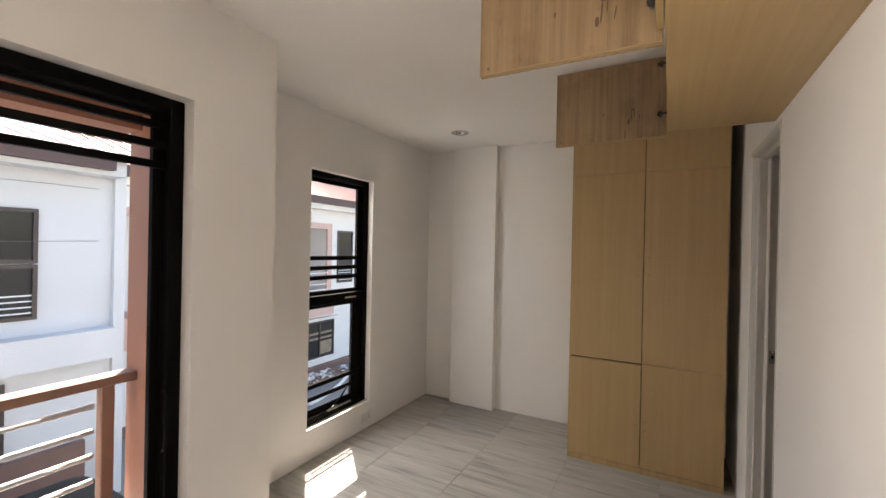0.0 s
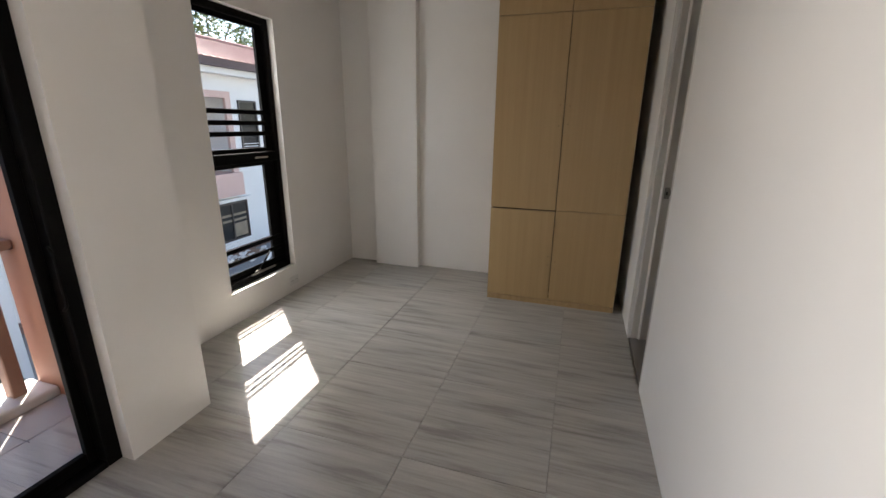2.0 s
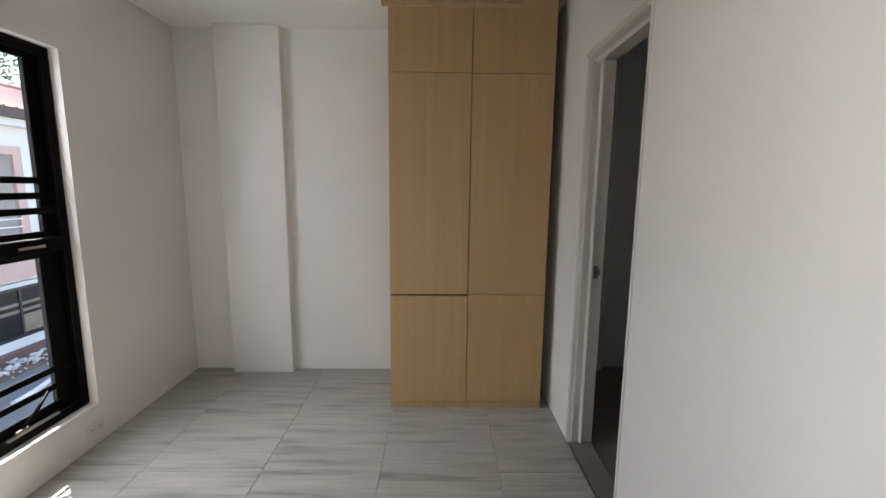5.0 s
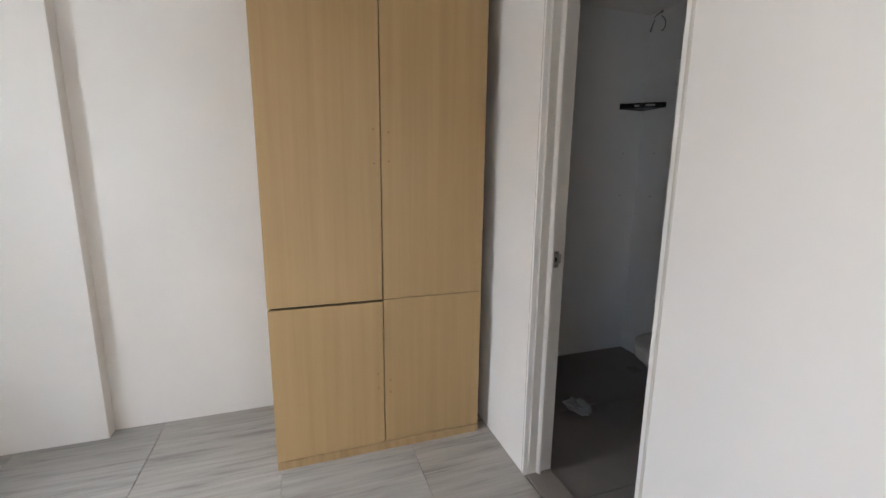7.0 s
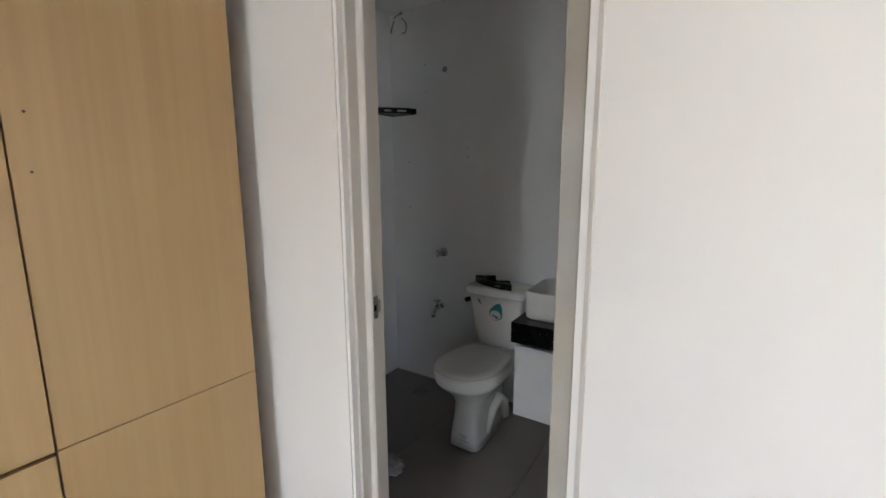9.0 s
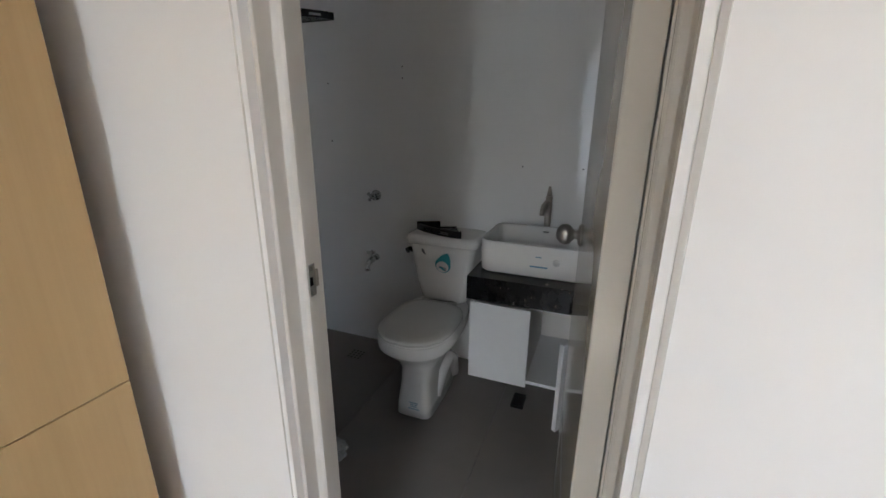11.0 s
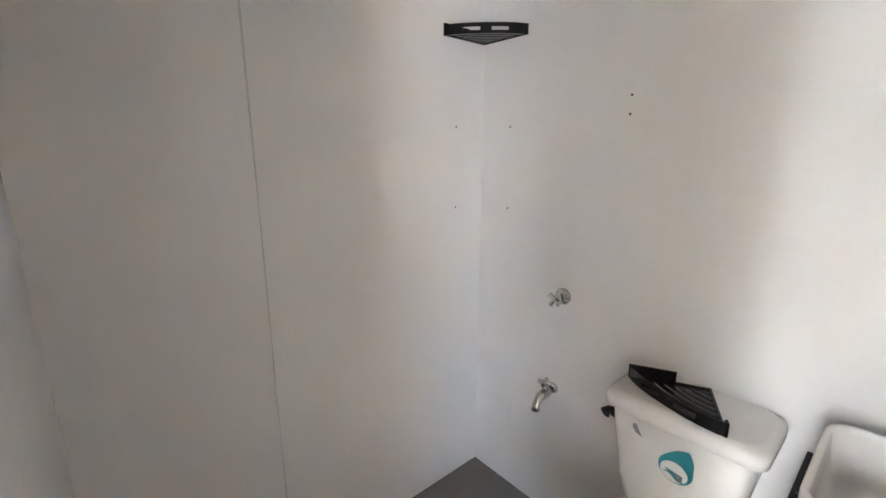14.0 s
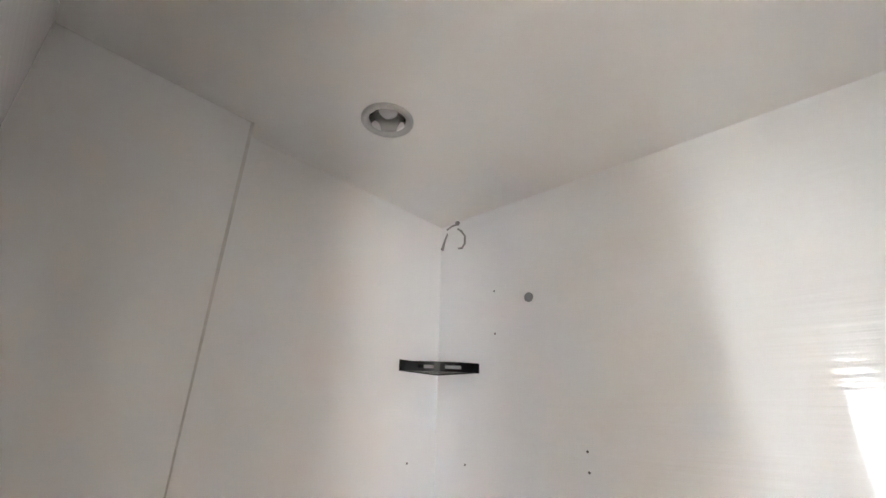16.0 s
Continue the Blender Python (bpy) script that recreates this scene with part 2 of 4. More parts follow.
def leaf_door():
    """Glossy grey-white enamel of the door leaf."""
    c = (0.56, 0.525, 0.46)
    n = Nodes("door enamel", 0.1, 0, c)
    v = n.coords()
    n.color(n.ramp(n.noise(v, 2.5), [(0.3, shade(c, 0.97)), (0.7, shade(c, 1.03))]))
    n.rough(n.noise(v, 5), 0.07, 0.16)
    return n.bump(n.noise(v, 7, 3), 0.10, 0.002).m


M["gloss"] = glossy_wall(0.0002)
M["gloss_tile"] = glossy_wall(0.0012)
M["marble"] = black_marble()
M["leafdoor"] = leaf_door()


# ---- mesh helpers ----
def box(x0, x1, y0, y1, z0, z1, bevel=0.0, seg=1, bm=None):
    out = bm or bmesh.new()
    vs = [out.verts.new((x, y, z)) for x in (x0, x1) for y in (y0, y1) for z in (z0, z1)]
    fs = [out.faces.new([vs[i] for i in f]) for f in
          ((0, 1, 3, 2), (4, 6, 7, 5), (0, 4, 5, 1), (2, 3, 7, 6), (0, 2, 6, 4), (1, 5, 7, 3))]
    if bevel:
        es = list({e for f in fs for e in f.edges})
        bmesh.ops.bevel(out, geom=es, offset=bevel, segments=seg, affect="EDGES", profile=0.5)
    return out


def boxes(*bounds):
    bm = bmesh.new()
    for b in bounds:
        box(*b, bm=bm)
    return bm


def tube(points, radius, sides=12, taper=None, caps=True, bm=None):
    """A round bar swept along points; taper gives a radius for every point."""
    out = bm or bmesh.new()
    pts = [Vector(p) for p in points]
    rings = []
    side = None
    for i, p in enumerate(pts):
        d = (pts[min(i + 1, len(pts) - 1)] - pts[max(i - 1, 0)]).normalized()
        if side is None:
            side = d.orthogonal().normalized()
        side = (side - d * side.dot(d)).normalized()
        up = d.cross(side)
        r = taper[i] if taper else radius
        rings.append([out.verts.new(p + r * (math.cos(a) * side + math.sin(a) * up))
                      for a in (2 * math.pi * k / sides for k in range(sides))])
    for a, b in zip(rings, rings[1:]):
        for k in range(sides):
            f = out.faces.new((a[k], a[(k + 1) % sides], b[(k + 1) % sides], b[k]))
            f.smooth = True
    if caps:
        out.faces.new(rings[0][::-1])
        out.faces.new(rings[-1])
    return out


def loft(sections, smooth=True, cap=True, bm=None):
    """A skin over closed rings that have the same number of points."""
    out = bm or bmesh.new()
    rings = [[out.verts.new(p) for p in s] for s in sections]
    n = len(rings[0])
    for a, b in zip(rings, rings[1:]):
        for k in range(n):
            f = out.faces.new((a[k], a[(k + 1) % n], b[(k + 1) % n], b[k]))
            f.smooth = smooth
    if cap:
        out.faces.new(rings[0][::-1])
        out.faces.new(rings[-1])
    return out


def rounded(cx, cy, hx, hy, r, z, n=6):
    """A ring in the shape of a rounded rectangle."""
    pts = []
    for sx, sy, a0 in ((1, 1, 0), (-1, 1, 90), (-1, -1, 180), (1, -1, 270)):
        for k in range(n + 1):
            a = radians(a0 + 90 * k / n)
            pts.append((cx + sx * (hx - r) + r * math.cos(a), cy + sy * (hy - r) + r * math.sin(a), z))
    return pts


def lathe(profile, centre, axis="z", sides=28, caps=True):
    """A turned shape; profile holds (radius, distance along the axis)."""
    bm = bmesh.new()
    rings = []
    for r, h in profile:
        ring = []
        for k in range(sides):
            a = 2 * math.pi * k / sides
            u, v = r * math.cos(a), r * math.sin(a)
            p = {"z": (u, v, h), "x": (h, u, v), "y": (u, h, -v)}[axis]
            ring.append(bm.verts.new(Vector(centre) + Vector(p)))
        rings.append(ring)
    for a, b in zip(rings, rings[1:]):
        for k in range(sides):
            f = bm.faces.new((a[k], a[(k + 1) % sides], b[(k + 1) % sides], b[k]))
            f.smooth = True
    if caps:
        bm.faces.new(rings[0][::-1])
        bm.faces.new(rings[-1])
    return bm


def mesh_of(name, bm, material):
    bmesh.ops.recalc_face_normals(bm, faces=bm.faces)
    me = bpy.data.meshes.new(name)
    bm.to_mesh(me)
    bm.free()
    me.materials.append(material)
    return me


def structure(name, bm, material, label=""):
    return tagged(new(name, mesh_of(name, bm, material)), label=label, kind="structure")


def thing(name, at, label, category, group=""):
    e = new(name)
    e.empty_display_size = 0.1
    e.location = at
    bpy.context.view_layer.update()
    return tagged(e, label=label, category=category, group=group)


def part(name, bm, material, parent, label="", data=None):
    ob = new(name, data or mesh_of(name, bm, material))
    ob.parent = parent
    base = parent
    shift = Vector((0, 0, 0))
    while base is not None:
        shift += base.location
        base = base.parent
    ob.location = -shift if not data else (0, 0, 0)
    return tagged(ob, label=label)


def solo(name, bm, material, label, category, group=""):
    return tagged(new(name, mesh_of(name, bm, material)), label=label, category=category, group=group)


def extruded(outline, axis, a, b):
    """A flat outline drawn out along an axis."""
    put = {"x": lambda u, v, w: (w, u, v), "y": lambda u, v, w: (u, w, v), "z": lambda u, v, w: (u, v, w)}[axis]
    return loft([[put(u, v, w) for u, v in outline] for w in (a, b)], smooth=False)


def holed(u0, u1, v0, v1, hu0, hu1, hv0, hv1, axis, a, b):
    """A slab with a rectangular opening, in one piece."""
    put = {"x": lambda u, v, w: (w, u, v), "y": lambda u, v, w: (u, w, v), "z": lambda u, v, w: (u, v, w)}[axis]
    bm = bmesh.new()
    ring = lambda p, w: [bm.verts.new(put(u, v, w)) for u, v in ((p[0], p[2]), (p[1], p[2]), (p[1], p[3]), (p[0], p[3]))]
    out, hole = (u0, u1, v0, v1), (hu0, hu1, hv0, hv1)
    oa, ob_, ia, ib = ring(out, a), ring(out, b), ring(hole, a), ring(hole, b)
    for p, q in ((oa, ia), (ob_, ib), (oa, ob_), (ia, ib)):
        for k in range(4):
            bm.faces.new((p[k], p[(k + 1) % 4], q[(k + 1) % 4], q[k]))
    return bm


def gate(v0, v1, z0, z1, d0, d1, dt):
    """Outline of a wall with a doorway."""
    return [(v0, z0), (d0, z0), (d0, dt), (d1, dt), (d1, z0), (v1, z0), (v1, z1), (v0, z1)]


# ---- plan ----
WX, CX, RX = -2.265, -1.730, 0.349      # window wall, door wall, wall to the bathroom
BY, SY = 3.782, -1.20                   # back wall, wall behind the start
H = 2.507
BX0, BX1, BS, BN, BF, BH = 0.485, 1.825, 2.14, 3.898, -0.025, 2.405   # bathroom
DY0, DY1, DT = 2.226, 2.845, 2.065      # bathroom door opening in the wall
WY0, WY1, WZ0, WZ1 = 2.148, 2.842, 0.220, 2.072   # window opening
SD0, SD1, SDT = -0.75, 1.006, 2.098     # sliding door opening

# ---- structure ----
floor = structure("floor", boxes((WX - 0.15, 0.40, SY - 0.1, BY + 0.1, -0.2, -0.012)), M["grout"], "grey grout bed under the bedroom tiles")
bath_floor = structure("floor_bathroom", boxes((0.40, BX1 + 0.1, BS - 0.1, BN + 0.1, -0.2, BF - 0.010)), M["bath_grout"], "dark grout bed of the bathroom floor")
LAMP_1, LAMP_2 = (-1.634, 3.197), (1.180, 3.523)


structure("ceiling", holed(WX - 0.15, BX0, SY - 0.1, BY + 0.15, LAMP_1[0] - 0.05, LAMP_1[0] + 0.05, LAMP_1[1] - 0.05, LAMP_1[1] + 0.05, "z", H, H + 0.15), M["ceil"], "plain off-white painted bedroom ceiling")
structure("ceiling_bathroom", holed(BX0 - 0.055, BX1 + 0.1, BS - 0.1, BN + 0.1, LAMP_2[0] - 0.05, LAMP_2[0] + 0.05, LAMP_2[1] - 0.05, LAMP_2[1] + 0.05, "z", BH, BH + 0.12), M["ceil"], "plain white bathroom ceiling")

WO = WX - 0.155
structure("wall_west", holed(1.40, BY, -0.1, H, WY0, WY1, WZ0, WZ1, "x", WO, WX), M["wall"], "off-white painted window wall")
structure("wall_column", extruded([(CX, SD1), (CX, 1.40), (WO, 1.40), (WO, 1.365), (CX - 0.17, 1.365), (CX - 0.17, SD1)], "z", -0.1, H), M["wall"], "off-white painted boxed column beside the sliding door")
structure("wall_sliding_door", extruded([(SY, -0.1), (SD0, -0.1), (SD0, SDT), (SD1, SDT), (SD1, H), (SY, H)], "x", CX - 0.17, CX), M["wall"], "off-white wall round the sliding door")
structure("wall_north", boxes((WO, 0.43, BY, BY + 0.15, -0.1, H)), M["wall"], "off-white painted back wall")
structure("pilaster", box(-1.948, -1.497, 3.707, BY + 0.01, 0, H, 0.003, 2), M["wall"], "shallow off-white pilaster on the back wall")
structure("wall_south", boxes((CX - 0.17, BX0, SY - 0.1, SY, -0.1, H)), M["wall"], "plain off-white wall behind")
structure("wall_east", extruded(gate(SY, BY, -0.1, H, DY0, DY1, DT), "x", RX, 0.43),
    M["wall"], "off-white painted wall with the bathroom door")
structure("wall_bathroom_west", extruded(gate(BS - 0.1, BN, -0.1, BH, DY0, DY1, DT), "x", 0.43, BX0),
    M["gloss"], "glossy white bathroom wall beside the door")
structure("wall_bathroom_north", boxes((BX0 - 0.055, BX1 + 0.1, BN, BN + 0.1, -0.1, BH)), M["gloss"], "glossy white bathroom wall")
structure("wall_bathroom_ledge", box(BX0 - 0.01, 0.934, 3.832, BN, -0.1, BH, 0.002), M["gloss"], "slightly proud white wall section by the shower")
# Grey strip on the ledge's edge: joint dirt and its shadow gap, as colour
structure("wall_joint", loft([[(0.9338 - w, 3.8306, z), (0.9338 + 0.001, 3.8306, z), (0.9338 + 0.001, 3.836, z), (0.9338 - w, 3.836, z)] for z, w in ((BF, 0.0012), (0.6, 0.0015), (1.3, 0.002), (1.7, 0.004), (1.95, 0.007), (BH, 0.009))], smooth=False), M["joint"], "thin dark joint down the bathroom wall")
bath_east = structure("wall_bathroom_east", boxes((BX1 + 0.008, BX1 + 0.1, BS - 0.1, BN, -0.1, BH)), M["gloss"], "glossy white wall behind toilet and basin")
structure("wall_bathroom_south", boxes((BX0, BX1, BS - 0.1, BS, -0.1, BH)), M["gloss"], "glossy white wall behind the open door")

# ---- bathroom door frame, leaf ----
frame_1 = tagged(new("door_frame"), label="white moulded wooden door frame", kind="structure")


def jamb_profile(side):
    """Plan outline of a moulded jamb; side +1 stands at the high-y end of the opening."""
    pts = [(0.372, 0.0190), (0.352, 0.0190), (0.348, 0.0180), (0.346, 0.0163), (0.3475, 0.0148), (0.352, 0.0140), (0.3615, 0.0136), (0.3635, 0.0125), (0.3735, 0.0005), (0.3755, -0.0008),
           (0.4100, -0.0012), (0.4120, -0.0025), (0.4155, -0.0120), (0.4175, -0.0145), (0.4210, -0.0175), (0.4270, -0.0178), (0.4290, -0.003), (0.487, -0.003), (0.487, 0.019)]
    if side > 0:
        return [(x, DY1 + d - 0.004) for x, d in pts]
    return [(x, DY0 + 0.021 if x > 0.4275 and d < 0.01 else DY0 - d - (0.007 if 0.0155 < d and x < 0.4 else 0.0)) for x, d in pts]


for side in (1, -1):
    prof = jamb_profile(side)
    part("jamb", loft([[(x, y, z) for x, y in prof] for z in (-0.02, DT + 0.015)], smooth=False), M["trim"], frame_1)
head = [(x, DT - (d - 0.004) * -1) for x, d in
        [(0.336, 0.018), (0.336, 0.006), (0.341, 0.0), (0.352, -0.004), (0.378, -0.008), (0.390, -0.020), (0.412, -0.020), (0.420, -0.003), (0.487, -0.003), (0.487, 0.018)]]
part("head_jamb", loft([[(x, y, z) for x, z in head] for y in (DY0 + 0.002, DY1 - 0.002)], smooth=False), M["trim"], frame_1)
part("casing_bead", box(0.345, RX + 0.006, DY0 - 0.026, DY1 + 0.015, DT + 0.0155, DT + 0.028, 0.003, 2), M["trim"], frame_1)
part("threshold", box(0.360, 0.487, DY0 + 0.004, DY1 - 0.004, -0.03, -0.004, 0.003), M["bath_tile"], frame_1, "dark grey tiled threshold")
sp = part("strike_plate", box(0.434, 0.462, 2.8355, 2.8435, 0.943, 1.012, 0.0015), M["wornsteel"], frame_1, "worn steel strike plate")
part("latch_hole", box(0.4425, 0.4515, 2.8345, 2.8362, 0.968, 0.986), M["deep"], frame_1)
part("strike_lip", box(0.462, 0.471, 2.8345, 2.8425, 0.960, 0.998, 0.002), M["wornsteel"], frame_1)
for z in (0.951, 1.004):
    part("screw", lathe([(0.004, 0.0), (0.004, 0.0015), (0.002, 0.002)], (0.448, 2.8340, z), "y", 10), M["chrome"], frame_1)

door_1 = thing("door", (0.47, 2.26, BF), "open glossy off-white bathroom door with a steel knob", "door")
door_1["kind"] = "structure"
hinge = Matrix.Translation((0.478, 2.298, 0)) @ Matrix.Rotation(radians(5.3), 4, "Z")
bm = box(-0.046, 0.60, -0.045, 0.0, -0.012, 2.045, 0.003, 2)
bm.transform(hinge)
leaf_ob = part("leaf", bm, M["leafdoor"], door_1)
# pressed groove outlining the lower and upper panel
for x0, x1, z0, z1 in ((0.10, 0.50, 0.16, 0.42),):
    bm = boxes((x0, x1, -0.001, 0.0012, z0, z0 + 0.004), (x0, x1, -0.001, 0.0012, z1 - 0.004, z1),
               (x0, x0 + 0.004, -0.001, 0.0012, z0, z1), (x1 - 0.004, x1, -0.001, 0.0012, z0, z1))
    bm.transform(hinge)
    part("vent_joint", bm, M["greyprint"], leaf_ob)
KN = (0.535, 0.0, 0.984)
bm = lathe([(0.031, 0.0), (0.031, 0.004), (0.026, 0.008), (0.013, 0.010), (0.011, 0.018), (0.017, 0.023), (0.026, 0.031), (0.030, 0.043), (0.027, 0.056), (0.017, 0.066), (0.004, 0.069)], KN, "y")
bm.transform(hinge)
part("knob", bm, M["satin"], door_1, "satin steel ball knob")
bm = lathe([(0.031, -0.036), (0.031, -0.040), (0.014, -0.046), (0.012, -0.060), (0.026, -0.074), (0.029, -0.088), (0.016, -0.106), (0.004, -0.108)], KN, "y")
bm.transform(hinge)
part("knob", bm, M["satin"], door_1, "satin steel ball knob")

# ---- window ----
window_1 = tagged(new("window_1"), label="tall black aluminium window with grille bars", kind="structure")
FX0, FX1 = WX - 0.135, WX - 0.046


def rect_frame(x0, x1, y0, y1, z0, z1, wl, wr, wt, wb, bevel=0.004):
    bm = bmesh.new()
    for b in ((x0, x1, y0, y0 + wl, z0, z1), (x0, x1, y1 - wr, y1, z0, z1),
              (x0, x1, y0 + wl, y1 - wr, z1 - wt, z1), (x0, x1, y0 + wl, y1 - wr, z0, z0 + wb)):
        box(*b, bevel=bevel, bm=bm)
    return bm


part("window_frame", rect_frame(FX0, FX1, WY0, WY1, WZ0, WZ1, 0.045, 0.045, 0.045, 0.045), M["black"], window_1)
part("transom", box(FX0, FX1 + 0.012, WY0 + 0.045, WY1 - 0.045, 1.085, 1.155, 0.004), M["black"], window_1)
for z0, z1, stile in ((0.265, 1.085, 0.108), (1.155, 2.027, 0.064)):
    sash = part("sash", rect_frame(FX0 + 0.034, FX0 + 0.060, WY0 + 0.045, WY1 - 0.045, z0, z1, 0.012, stile, 0.03, 0.03, 0.003), M["black"], window_1)
    pane = part("pane", box(FX0 + 0.040, FX0 + 0.045, WY0 + 0.054, WY1 - 0.040 - stile, z0 + 0.025, z1 - 0.025), M["pane"], sash)
    pane.visible_shadow = False
for z in (1.432, 1.358, 1.285, 0.487, 0.398, 0.307):
    part("grille_bar", box(FX0 + 0.061, FX0 + 0.070, WY0 + 0.04, WY1 - 0.04, z - 0.016, z + 0.016, 0.002), M["black"], window_1)
part("latch", box(FX1 + 0.012, FX1 + 0.022, 2.55, 2.68, 1.112, 1.124, 0.003), M["satin"], window_1, "grey latch handle on the transom")
part("stay_arm", tube([(FX1 - 0.004, 2.47, 0.285), (FX1 + 0.004, 2.53, 0.330), (FX1 + 0.004, 2.61, 0.405)], 0.007, 8, taper=[0.006, 0.009, 0.006]), M["black"], window_1)
part("stay_catch", box(FX1 - 0.012, FX1 + 0.004, 2.44, 2.50, 0.272, 0.290, 0.003), M["wornsteel"], window_1, "small steel stay catch")
part("stay_rail", box(FX1 - 0.012, FX1 + 0.004, 2.40, 2.66, 0.262, 0.274, 0.002), M["satin"], window_1)
part("window_sill", box(WX - 0.047, WX + 0.003, WY0, WY1, WZ0 - 0.012, WZ0 + 0.002, 0.002), M["wall"], window_1)

# ---- sliding door ----
door_2 = tagged(new("door_2"), label="black aluminium sliding door with grille bars", kind="structure")
GX0, GX1 = CX - 0.155, CX - 0.062
part("door_frame", rect_frame(GX0, GX1, SD0, SD1, 0.0, SDT - 0.003, 0.055, 0.055, 0.05, 0.03), M["black"], door_2)
for y0, y1, x in ((SD0 + 0.055, 0.16, GX0 + 0.048), (0.10, SD1 - 0.055, GX0 + 0.012)):
    sash = part("sash", rect_frame(x, x + 0.03, y0, y1, 0.03, SDT - 0.05, 0.05, 0.036, 0.02, 0.05, 0.003), M["black"], door_2)
    pane = part("pane", box(x + 0.012, x + 0.017, y0 + 0.04, y1 - 0.03, 0.07, SDT - 0.065), M["pane"], sash)
    pane.visible_shadow = False
for z in (1.988, 1.911, 1.833):
    part("grille_bar", box(GX0 + 0.044, GX0 + 0.070, SD0 + 0.05, SD1 - 0.05, z - 0.014, z + 0.014, 0.002), M["black"], door_2)
part("pull", tube([(GX1 - 0.01, SD1 - 0.062, 0.70), (GX1 + 0.012, SD1 - 0.062, 0.72), (GX1 + 0.012, SD1 - 0.062, 0.92), (GX1 - 0.01, SD1 - 0.062, 0.94)], 0.006, 8), M["black"], door_2)

# ---- balcony ----
balcony = structure("balcony_floor", boxes((-2.95, CX - 0.17, -1.4, 1.23, -0.30, -0.010)), M["grout"], "grout bed of the balcony floor")
structure("balcony_curb", box(-2.76, -2.53, -1.4, 1.225, -0.010, 0.045, 0.012, 2), M["curb"], "pale stone curb under the balcony rail")
structure("balcony_side_wall", boxes((-2.70, CX - 0.171, 1.228, 1.364, -0.30, 2.75)), M["orange"], "terracotta painted balcony side wall")
structure("balcony_beam", boxes((-2.74, -2.58, -1.4, 1.228, 2.13, 2.75)), M["orange"], "terracotta painted balcony beam")
structure("balcony_ceiling", boxes((-2.58, CX - 0.17, -1.4, 1.228, 2.45, 2.60)), M["orange"], "terracotta painted balcony soffit")
structure("balcony_end_wall", boxes((-2.70, CX - 0.17, -1.5, -1.4, -0.3, 2.75)), M["orange"], "terracotta end wall of the balcony")
rail = thing("balcony_railing", (-2.64, 1.1, 0.045), "brown steel balcony railing with white horizontal bars", "railing")
part("handrail", box(-2.69, -2.585, -1.4, 1.228, 0.775, 0.825, 0.006, 2), M["railpaint"], rail, "wide brown handrail")
for y in (1.105, 0.02, -1.05):
    part("post", box(-2.667, -2.607, y - 0.030, y + 0.030, 0.045, 0.775, 0.005), M["railpaint"], rail)
for k in range(5):
    z = 0.165 + 0.128 * k
    part("bar", tube([(-2.637, -1.4, z), (-2.637, 1.052, z)], 0.015, 10), M["railwhite"], rail, "white painted bar")

# ---- wardrobe ----
WD0, WD1, WDF = -0.690, 0.279, 3.200
wd = thing("wardrobe", (-0.2, 3.4, 0), "tall oak laminate wardrobe with six flush doors, closed", "wardrobe")
part("body", box(WD0 + 0.004, WD1 - 0.002, WDF + 0.022, BY - 0.004, 0.0, 2.495, 0.002), M["wood_edge"], wd)
# Added dark sheet behind the door seams; its colour is the gaps' shade
part("gap_shade_sheet", box(WD0 + 0.010, WD1 - 0.010, WDF + 0.019, WDF + 0.0215, 0.05, 2.48), M["gap_shade"], wd)
part("plinth", box(WD0, WD1, WDF - 0.004, WDF + 0.03, 0.0, 0.040, 0.003), M["wood_edge"], wd, "oak plinth board")
SEAM = -0.205
for k, (x0, x1) in enumerate(((WD0, SEAM - 0.002), (SEAM + 0.002, WD1))):
    for j, (z0, z1) in enumerate(((0.044, 0.752 if k == 0 else 0.7556), (0.758, 2.0755), (2.0785, 2.492))):
        drop = 0.004 if (k == 0 and j == 0) else 0.0
        d = part("door", box(x0, x1, WDF - (0.003 if k == 0 else 0), WDF + 0.018, z0, z1 - drop, 0.0012), M["wood"], wd)
rng = random.Random(4)
for x, z in ((-0.235, 1.50), (-0.235, 1.36), (-0.170, 1.49), (-0.172, 1.37), (-0.232, 0.40), (-0.232, 0.33), (-0.176, 0.36), (-0.176, 0.30)):
    part("screw_hole", lathe([(0.003, 0.0), (0.003, 0.0008), (0.001, 0.001)], (x, WDF - 0.0042, z), "y", 8), M["hole"], wd)

# ---- overhead cabinet ----
OC = thing("overhead_cabinet", (0.15, 1.3, 2.116), "oak wall cabinet under the ceiling with two doors hanging open", "cabinet")
CF, CZ = -0.070, 2.116
part("bottom_panel", box(CF, RX, -0.80, 2.325, CZ, CZ + 0.018, 0.0015), M["wood_flat"], OC)
part("end_panel", box(CF, RX, 2.307, 2.325, CZ + 0.018, H - 0.004, 0.001), M["wood"], OC)
part("end_panel", box(CF, RX, -0.80, -0.782, CZ + 0.018, H - 0.004, 0.001), M["wood"], OC)
part("divider", box(CF + 0.02, RX, 1.262, 1.280, CZ + 0.018, H - 0.004), M["wood"], OC)
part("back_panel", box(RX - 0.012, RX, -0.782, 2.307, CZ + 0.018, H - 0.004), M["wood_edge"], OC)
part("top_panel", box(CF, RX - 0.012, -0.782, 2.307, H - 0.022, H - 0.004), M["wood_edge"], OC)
for y0, y1 in ((0.245, 0.748), (0.752, 1.255), (-0.78, -0.27), (-0.266, 0.241)):
    part("door", box(CF - 0.020, CF - 0.002, y0, y1, CZ + 0.002, H - 0.012, 0.001), M["wood"], OC)
